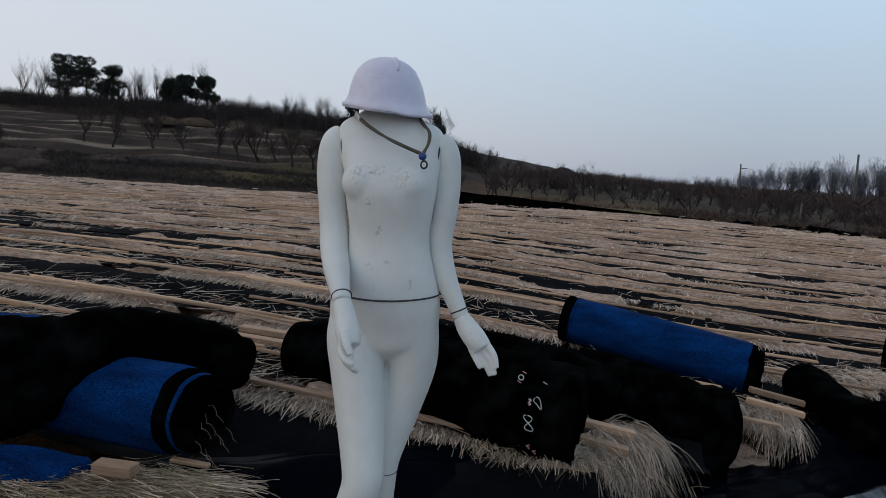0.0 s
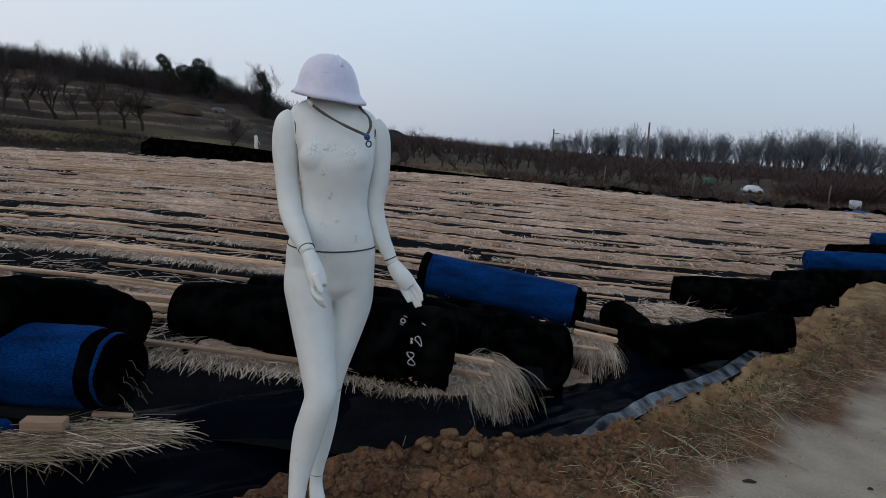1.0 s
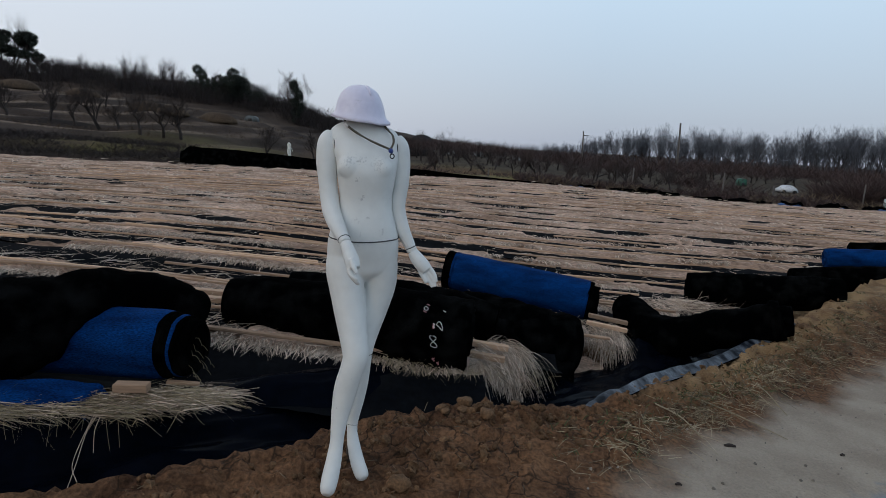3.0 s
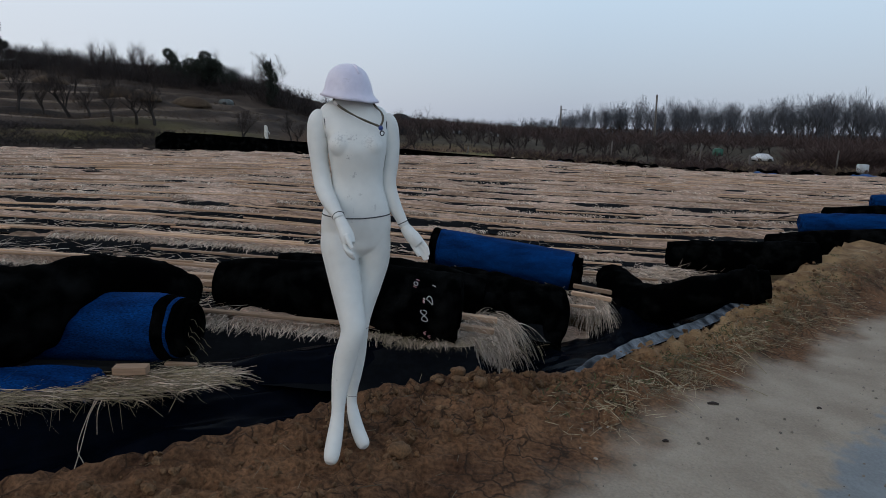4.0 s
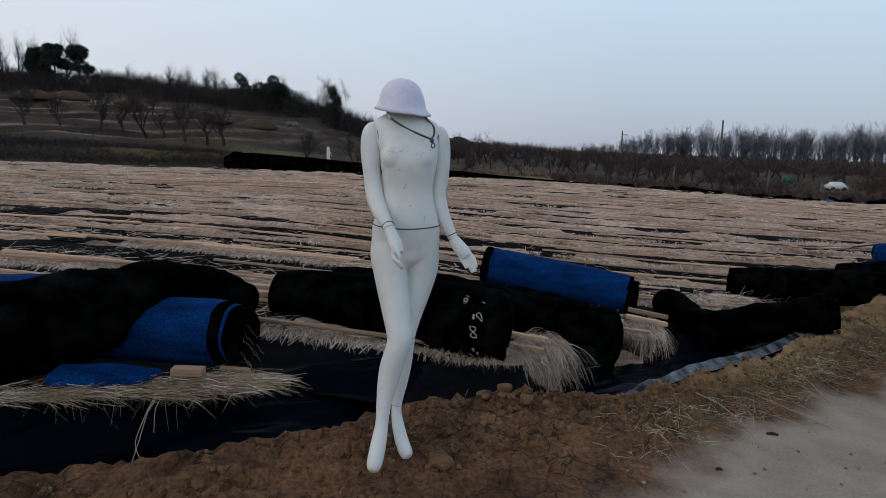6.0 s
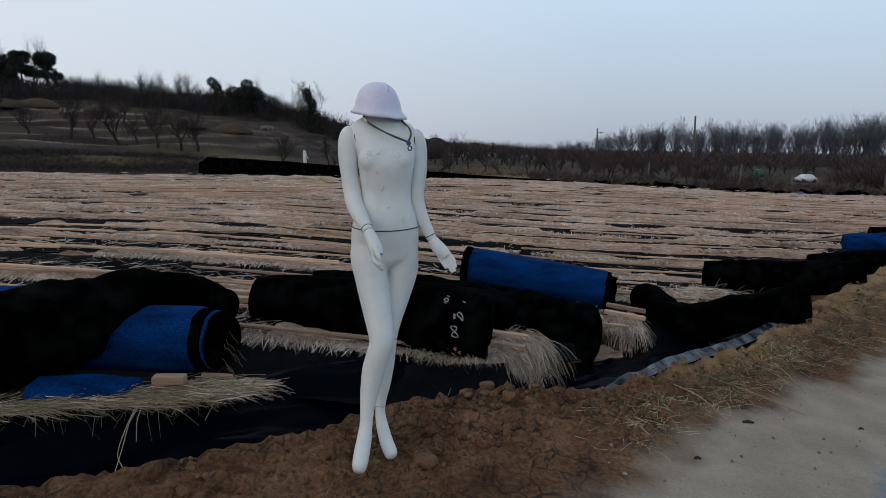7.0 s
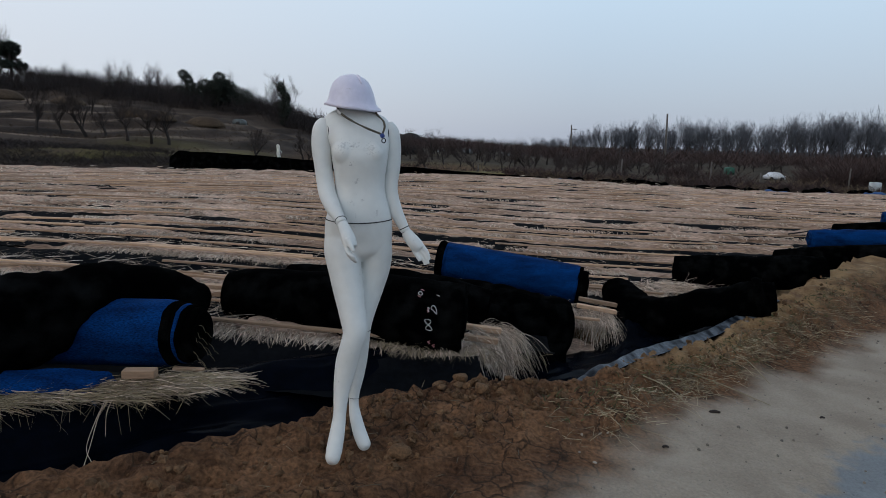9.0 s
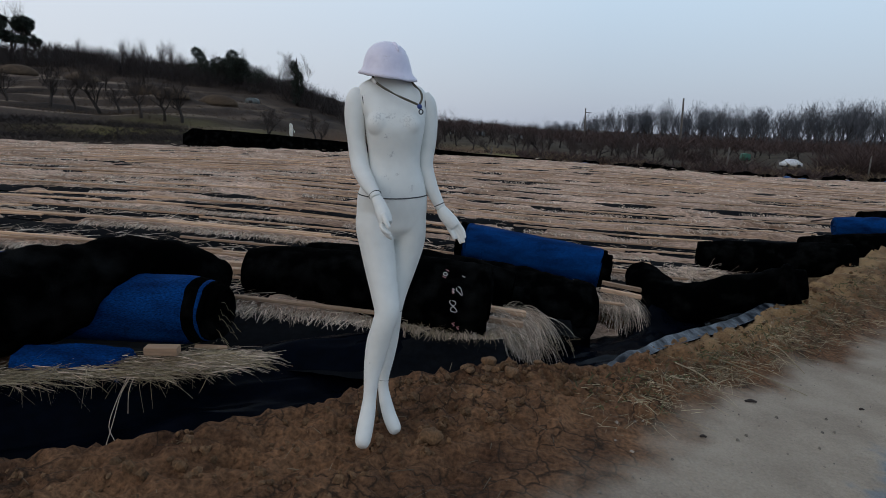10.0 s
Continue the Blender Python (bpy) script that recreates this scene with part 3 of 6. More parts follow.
def make_bed(k):
    x0, x1 = bed_left(k), bed_right(k) - (0.14 if k == 1 else 0.0)
    step = 0.05 if k < 4 else 0.09 if k < 9 else 0.16
    xs = np.arange(x0, x1, step)
    vs = np.linspace(0, 1, 17 if k < 6 else 11)
    X = np.repeat(xs[:, None], len(vs), 1)
    calm = float(smooth(1.5, 6, k))
    lump = (0.05 - 0.02 * calm) * fbm(X * 1.1, vs[None] * 2 + k, 3, 50 + k)
    Y = bed_front(k, X) + (WIDTH - (0.18 if k < 5 else 0.14 if k < 9 else 0.08)) * vs[None] + 0.07 * fbm(X * 1.6, vs[None] + 3 * k, 4, 60 + k)
    prof = np.clip(1 - np.abs(2 * vs - 1) ** 5, 0, 1)[None]
    end = smooth(0, 0.25, x1 - X)
    ragged = smooth(-0.5, -0.1, fbm(X * 0.8, vs[None] * 0.5 + 9 * k, 3, 70 + k)) * (1 - 0.6 * smooth(0.55, 0.0, vs[None])) + 0.6 * smooth(0.55, 0.0, vs[None]) * smooth(-0.15, 0.05, fbm(X * 0.9, 9 * k + X * 0, 3, 75 + k))
    ragged = ragged * (1 - 0.72 * calm) + 0.72 * calm
    z = field_z(X, Y) - 0.37 + (0.37 * prof * (0.35 + 0.65 * ragged) + lump * prof + 0.018 * fbm(X * 14, Y * 14, 2, 80)) * (0.15 + 0.85 * end) - (0.16 if k == 1 else 0.0) * (1 - end)
    me = mesh_of("mulch", np.stack([X, Y, z], -1).reshape(-1, 3), grid_faces(len(xs), len(vs)), M_MULCH)
    bed = thing("straw_bed", (0, 0, 0), "raised planting bed covered with dry straw under wooden laths", "planting bed", "beds in the field")
    mesh_part("mulch", me, bed, "tan straw mulch")
    # loose straws: a fringe over the front edge and litter on top
    dens = 30 if k < 0 else 900 if k < 1 else 640 if k < 3 else 340 if k < 6 else 130 if k < 10 else 40
    wide = 0.0042 if k < 2 else 0.006 if k < 5 else 0.010 if k < 10 else 0.02
    lx = max(x0, -1.2 - 1.15 * (bed_front(k, 0) + 2.6))
    n = int(dens * (x1 - lx))
    px = rng.uniform(lx, x1 - 0.02, n)
    gap = fbm(px * 1.6, px * 0 + 5 * k, 3, 90 + k)
    keep = gap > -0.25
    px = px[keep]
    n = len(px)
    py = bed_front(k, px) + (rng.uniform(0.0, 0.16, n) if k < 4 else rng.uniform(0.06, 0.2, n))
    pz = field_z(px, py) - rng.uniform(0.0, 0.03, n) + 0.02
    way = np.stack([rng.normal(0, 0.45, n), -np.ones(n), rng.normal(-0.15, 0.2, n)], 1)
    ln = rng.uniform(0.03, 0.09, n) if k > 3 else rng.uniform(0.04, 0.12, n) if k > 0 else rng.uniform(0.05, 0.15, n) if k > -1 else rng.uniform(0.04, 0.12, n)
    v1, f1 = ribbons(np.stack([px, py, pz], 1), way, ln, np.full(n, wide), ln * rng.uniform(0.05, 0.35, n))
    m = int(n * (0.5 if k < 1 else 0.2 if k < 3 else 0.1))
    qx = rng.uniform(lx, x1 - 0.02, m)
    qv = rng.uniform(0.05, 0.95, m)
    qx = np.where((k < 0) & (qx > -2.0), -2.0 - rng.uniform(0, 1.5, m), qx)
    qy = bed_front(k, qx) + WIDTH * qv
    qz = field_z(qx, qy) + rng.uniform(0.0, 0.045, m)
    ang = rng.normal(math.pi / 2, 0.8, m)
    v2, f2 = ribbons(np.stack([qx, qy, qz], 1), np.stack([np.cos(ang), np.sin(ang), rng.normal(0, 0.08, m)], 1), rng.uniform(0.12, 0.35, m), np.full(m, wide),
                     rng.uniform(0, 0.03, m))
    me = mesh_of("loose_straw", np.vstack([v1, v2]), np.vstack([f1, f2 + len(v1)]), M_STRAW if k > -1 else M_OLIVE, True)
    tagged(mesh_part("loose_straw", me, bed, "pale loose straws"), kind="stuff")
    # laths along the bed, in overlapping pairs
    if k < 15:
        for line, off in enumerate((0.10, 0.17, 0.62) if k < 5 else (0.12, 0.6)):
            x = x1 - 0.2 - rng.uniform(0, 0.5)
            while x > lx:
                me = LATH_MESHES[rng.integers(5)]
                cx = x - 0.95
                cy = bed_front(k, cx) + off + rng.normal(0, 0.02)
                if rng.random() < (0.8 if k < 4 else 0.4) and k > -1:
                    ob = mesh_part("lath", me, bed)
                    slope = math.atan((float(field_z(cx + 0.8, cy)) - float(field_z(cx - 0.8, cy))) / 1.6)
                    ob.matrix_basis = pose(cx, cy, float(field_z(cx, cy)) + 0.042 + rng.uniform(0, 0.02), rng.normal(0, 6), -math.degrees(slope), 2.9 + rng.normal(0, 1.0))
                x -= rng.uniform(1.5, 1.95)
    return bed


for k in range(-1, 20):
    make_bed(k)


# ---- rolls of shade cloth ----
def rings_end(bm, centre, axis, radius, turns=4, seed=0, squash=1.0):
    """Wound layers standing out of a roll's end."""
    axis = Vector(axis).normalized()
    u = axis.cross(Vector((0, 0, 1))).normalized()
    w = u.cross(axis)
    path = []
    for i in range(turns * 22):
        a = i / 22 * 2 * math.pi
        r = radius * (0.12 + 0.80 * i / (turns * 22)) * (1 + 0.05 * math.sin(a * 2.3 + seed))
        path.append((*(Vector(centre) + u * r * math.cos(a) + w * r * math.sin(a) * squash + axis * (0.012 * math.sin(a * 0.7 + seed))), radius * 0.045))
    tube(bm, path, 6, up=tuple(axis))


def cloth_roll(path, mat, label, n=40, ring=28, flat=0.95, wobble=0.05, seed=0, ends=(True, True), turns=4, group="rolls of shade cloth"):
    p = spline(path, n)
    base = p[0][:3].copy()
    q = p.copy()
    q[:, :3] -= base
    roll = thing("cloth_roll", tuple(base), label, "cloth roll", group)
    bm = bmesh.new()
    rings = tube_rings(q, ring, flat, wobble, seed)
    loft(bm, rings)
    part("cloth", bm, mat, roll)
    for k, use in ((0, ends[0]), (-1, ends[1])):
        if use:
            bm = bmesh.new()
            ax = q[0, :3] - q[1, :3] if k == 0 else q[-1, :3] - q[-2, :3]
            rings_end(bm, q[k, :3], ax, q[k, 3], turns, seed, flat)
            part("wound_end", bm, mat, roll)
    return roll


# heap on the front bed: a bent black roll over a blue one
cloth_roll([(-2.7, 0.25, 0.33, 0.22), (-2.25, 0.50, 0.40, 0.27), (-1.76, 0.79, 0.485, 0.252), (-1.585, 0.95, 0.555, 0.195), (-1.43, 1.16, 0.585, 0.15), (-1.30, 1.41, 0.488, 0.165), (-1.2, 1.6, 0.38, 0.15)], M_BLACK,
           "thick sagging black shade-cloth roll bent over a blue roll", wobble=0.10, seed=3, n=60, ring=36)
cloth_roll([(-2.75, 1.25, 0.40, 0.16), (-2.3, 1.35, 0.40, 0.17), (-1.9, 1.45, 0.36, 0.16)], M_BLUE, "blue shade-cloth roll lying behind the black heap", seed=8)


def layered_roll():
    """The blue roll whose end shows its black and blue layers."""
    a, b = Vector((-1.85, 1.02, 0.36)), Vector((-0.93, 0.93, 0.395))
    ax = (b - a).normalized()
    roll = thing("cloth_roll", tuple(a), "blue and black shade cloth wound together, loose layered end", "cloth roll", "rolls of shade cloth")
    layers = (("blue_layer", M_BLUE, 0.187, -0.135), ("blue_layer", M_BLUE, 0.184, -0.118), ("blue_layer", M_BLUE, 0.181, -0.104), ("black_layer", M_BLACK, 0.178, -0.078), ("black_layer", M_BLACK, 0.173, -0.06),
              ("black_layer", M_BLACK, 0.169, -0.044), ("blue_layer", M_BLUE, 0.165, -0.028), ("black_layer", M_BLACK, 0.158, -0.004), ("core", M_BLACK, 0.143, 0.035))
    for i, (name, mat, r0, reach) in enumerate(layers):
        bm = bmesh.new()
        e = b + ax * reach - a
        s = Vector((0, 0, 0)) if i == 0 else e - ax * 0.3
        p = [(*(s + (e - s) * u), r0) for u in np.linspace(0, 0.97, 9)] + [(*e, r0 * 0.985), (*(e + ax * 0.004), r0 * 0.95)]
        loft(bm, tube_rings(p, 48, 0.97, 0.02 if i < 7 else 0.05, 5 if i < 7 else 5 + i))
        part(name, bm, mat, roll)
    bm = bmesh.new()
    rings_end(bm, b + ax * 0.036 - a, ax, 0.14, 5, 2)
    part("wound_end", bm, M_BLACK, roll)
    for i in range(9):
        bm = bmesh.new()
        y, z = rng.uniform(-0.12, 0.1), rng.uniform(-0.14, 0.06)
        s = b - a + ax * 0.04 + Vector((0, y, z))
        w = [(*(s + Vector((0.011 * j, 0.014 * math.sin(j * 1.7 + i), -0.012 * j + 0.012 * math.cos(j * 2 + i)))), 0.0009) for j in range(6)]
        tube(bm, spline(w, 14), 5)
        part("frayed_thread", bm, M_OLIVE, roll, "pale frayed thread")


layered_roll()


def flap():
    xs, vs = np.linspace(0, 1, 40), np.linspace(0, 1, 16)
    U, V = np.meshgrid(xs, vs, indexing="ij")
    X = -1.72 + (0.46 + 0.03 * V) * U
    Y = 0.45 + 0.08 * U + 0.13 * V + 0.03 * U * V
    Z = np.maximum(field_z(X, Y), 0.19) + 0.05 + 0.022 * V + 0.005 * fbm(U * 5, V * 3, 3, 4) - 0.035 * smooth(0.2, 0, V) + 0.008 * np.sin(U * 3.1) * V - 0.05 * smooth(0.93, 1, U)
    v = np.stack([X, Y, Z], -1).reshape(-1, 3)
    f = grid_faces(40, 16)
    me = mesh_of("cloth_flap", np.vstack([v, v - [0, 0, 0.014]]), np.vstack([f, f[:, ::-1] + len(v)]), M_BLUE)
    tagged(new("cloth_flap", me), "loose flap of blue shade cloth lying on straw", "cloth")


flap()
# rolls along the ends of the beds
chalk_roll = cloth_roll([(-1.16, 2.18, 0.31, 0.17), (-0.95, 2.16, 0.31, 0.20), (-0.4, 2.08, 0.29, 0.235), (0.1, 2.0, 0.26, 0.265), (0.42, 1.97, 0.23, 0.27), (0.55, 1.96, 0.22, 0.26)], M_BLACK,
                        "black shade-cloth roll with white chalk marks, on straw", wobble=0.05, seed=5)
cloth_roll([(-0.85, 2.68, 0.28, 0.17), (-0.3, 2.62, 0.28, 0.18), (0.3, 2.55, 0.24, 0.19), (0.75, 2.5, 0.16, 0.17)], M_BLACK, "black shade-cloth roll behind another black roll", seed=6)
cloth_roll([(0.5, 3.3, 0.02, 0.22), (0.9, 3.12, -0.03, 0.26), (1.2, 3.0, -0.09, 0.28), (1.47, 3.02, -0.12, 0.26)], M_BLACK, "black shade-cloth roll under a blue roll", seed=7, wobble=0.07)


def cloth_drape():
    """Black cloth hanging in soft folds from under the blue roll into the ditch."""
    U, V = np.meshgrid(np.linspace(0, 1, 50), np.linspace(0, 1, 24), indexing="ij")
    X = 0.55 + 0.92 * U - 0.06 * U * V
    fold = 0.02 * np.sin(U * 21 + 3 * V) + 0.03 * fbm(U * 5, V * 2, 3, 14)
    Y = 2.86 + 0.06 * U - 0.34 * V + fold * V
    Z = 0.17 - 0.22 * U - (0.36 - 0.03 * U) * V ** 1.3 + 0.4 * fold
    v = np.stack([X, Y, Z], -1).reshape(-1, 3)
    f = grid_faces(50, 24)
    me = mesh_of("cloth_drape", np.vstack([v, v + [0, 0.012, -0.004]]), np.vstack([f, f[:, ::-1] + len(v)]), M_BLACK)
    tagged(new("cloth_drape", me), "black shade cloth hanging in folds into the ditch", "cloth")


cloth_drape()


def blue_top_roll():
    a, b = Vector((0.34, 4.15, 0.25)), Vector((1.84, 3.82, 0.07))
    ax = (b - a).normalized()
    roll = thing("cloth_roll", tuple(a), "bright blue shade-cloth roll with black ends, on black roll", "cloth roll", "rolls of shade cloth")
    for name, mat, s, e, r in (("blue_layer", M_BLUE, 0.07, 0.925, 0.20), ("blue_edge", M_BLUE, 0.05, 0.078, 0.196), ("black_end", M_BLACK, 0.02, 0.055, 0.192), ("black_end", M_BLACK, 0.0, 0.03, 0.198), ("black_end", M_BLACK, 0.90, 0.95, 0.19), ("black_end", M_BLACK, 0.93, 0.985, 0.155)):
        bm = bmesh.new()
        p = [(*((b - a) * (s + (e - s) * u)), r * (0.96 if u in (0, 1) else 1)) for u in (0, 0.02, 0.2, 0.4, 0.6, 0.8, 0.98, 1)]
        loft(bm, tube_rings(spline(p, 26), 36, 0.97, 0.03, 11))
        part(name, bm, mat, roll)
    bm = bmesh.new()
    rings_end(bm, (b - a) * 0.987, ax, 0.15, 3, 1)
    part("wound_end", bm, M_BLACK, roll)


blue_top_roll()
boot = cloth_roll([(2.12, 3.9, 0.03, 0.15), (2.17, 3.72, -0.02, 0.185), (2.28, 3.52, -0.12, 0.205), (2.47, 3.36, -0.09, 0.195), (2.7, 3.22, 0.03, 0.178), (2.95, 3.1, 0.125, 0.17), (3.18, 3.0, 0.215, 0.17)], M_BLACK,
           "black shade-cloth roll bent like a boot over the ditch", wobble=0.07, seed=9, n=60, turns=2)
for s, e, r in ((0.0, 0.075, 0.188), (0.06, 0.17, 0.135)):
    a, b = Vector((3.09, 3.035, 0.19)), Vector((3.32, 2.95, 0.235))
    d = (b - a).normalized()
    bm = bmesh.new()
    p = [(*(a + d * (s + (e - s) * u) - boot.location), r * k) for u, k in ((0, 0.97), (0.15, 1), (0.5, 1.01), (0.85, 1), (1, 0.95))]
    loft(bm, tube_rings(spline(p, 14), 32, 0.95, 0.05, 9))
    part("end_collar", bm, M_BLACK, boot)
cloth_roll([(3.17, 5.2, -0.01, 0.19), (3.5, 5.1, 0.01, 0.21), (4.1, 4.95, 0.05, 0.21), (4.75, 4.85, 0.10, 0.19)], M_BLACK, "black shade-cloth roll reaching onto the earth bank", seed=10)
cloth_roll([(5.15, 6.7, -0.10, 0.16), (5.7, 6.55, -0.06, 0.21), (6.5, 6.4, 0.0, 0.23), (7.3, 6.3, 0.02, 0.22)], M_BLACK, "fat black shade-cloth roll on the bank", seed=12)
cloth_roll([(6.45, 8.15, 0.02, 0.17), (7.2, 8.0, 0.06, 0.18), (8.3, 7.8, 0.06, 0.18)], M_BLUE, "blue shade-cloth roll at the bed's end", seed=13)
cloth_roll([(7.6, 9.4, 0.0, 0.17), (8.6, 9.2, 0.05, 0.2), (9.8, 9.0, 0.05, 0.2)], M_BLACK, "black shade-cloth roll far along the bank", seed=14)
cloth_roll([(9.4, 10.2, 0.1, 0.2), (9.9, 10.1, 0.15, 0.22), (10.6, 10.0, 0.15, 0.2)], M_BLACK, "black shade-cloth roll far along the bank", seed=15)
cloth_roll([(10.4, 12.2, 0.0, 0.17), (11.4, 12.0, 0.05, 0.2), (12.6, 11.8, 0.05, 0.2)], M_BLUE, "blue shade-cloth roll far along the bank", seed=16)


def chalk_marks():
    """Loops and strokes on the black roll, following its round side."""
    def on_roll(x, a):
        y = np.interp(x, [0.1, 0.42, 0.55], [2.0, 1.97, 1.96])
        z = np.interp(x, [0.1, 0.42, 0.55], [0.26, 0.23, 0.22])
        r = 0.285
        return (x, y - r * math.cos(a), z + r * 0.95 * math.sin(a), 0.0026)
    def eight(t):
        return 0.021 * math.sin(2 * t) - 0.006 * math.cos(t), 0.135 * math.cos(t)

    def tall_loop(t):
        return 0.016 * math.sin(t) - 0.012 * math.cos(t), 0.085 * math.cos(t) + 0.03 * math.sin(2 * t)

    def round_loop(t):
        return 0.013 * math.cos(t), 0.05 * math.sin(t)

    def three(t):
        return 0.011 * abs(math.sin(t)), 0.05 * math.cos(t / 2 + 0.2)

    def dash(t):
        return 0.02 * (t / 6 - 0.5), -0.03 * (t / 6 - 0.5)

    def squiggle(t):
        return 0.008 * math.sin(t * 1.3), 0.11 * (t / 6 - 0.5)

    marks = [(eight, 0.31, 0.06, M_CHALK), (tall_loop, 0.345, 0.45, M_CHALK), (three, 0.298, 0.42, M_PINK), (three, 0.302, 0.435, M_CHALK), (round_loop, 0.25, 0.83, M_CHALK), (dash, 0.262, 0.95, M_PINK),
             (dash, 0.37, 0.84, M_CHALK), (dash, 0.243, 0.74, M_PINK), (squiggle, 0.315, -0.42, M_PINK), (squiggle, 0.345, -0.52, M_PINK)]
    for shape, x, a, mat in marks:
        bm = bmesh.new()
        pts = [on_roll(x + shape(t)[0], a + shape(t)[1]) for t in np.linspace(0, 6.1, 26)]
        tube(bm, [(p[0] - chalk_roll.location[0], p[1] - chalk_roll.location[1], p[2] - chalk_roll.location[2], p[3]) for p in pts], 5)
        part("chalk_mark", bm, mat, chalk_roll, "white chalk stroke" if mat is M_CHALK else "pink chalk stroke")


chalk_marks()


# ---- the dummy and its helmet ----
def ellipse_ring(cx, cy, z, rx, ry, n=32, turn=0.0, power=2.3):
    out = []
    for i in range(n):
        a = 2 * math.pi * i / n
        c, s = math.cos(a), math.sin(a)
        x = rx * math.copysign(abs(c) ** (2 / power), c)
        y = ry * math.copysign(abs(s) ** (2 / power), s)
        out.append((cx + x * math.cos(turn) - y * math.sin(turn), cy + x * math.sin(turn) + y * math.cos(turn), z))
    return out


def melted(bm, voxel, rounds):
    """Overlapping forms run together into one smooth skin."""
    bmesh.ops.recalc_face_normals(bm, faces=bm.faces)
    raw = bpy.data.meshes.new("raw")
    bm.to_mesh(raw)
    bm.free()
    tmp = bpy.data.objects.new("raw", raw)
    scene.collection.objects.link(tmp)
    rem = tmp.modifiers.new("remesh", "REMESH")
    rem.mode, rem.voxel_size, rem.use_smooth_shade = "VOXEL", voxel, True
    sm = tmp.modifiers.new("smooth", "SMOOTH")
    sm.factor, sm.iterations = 0.5, rounds
    bpy.context.view_layer.update()
    skin = bpy.data.meshes.new_from_object(tmp.evaluated_get(bpy.context.evaluated_depsgraph_get()))
    bpy.data.objects.remove(tmp)
    return skin


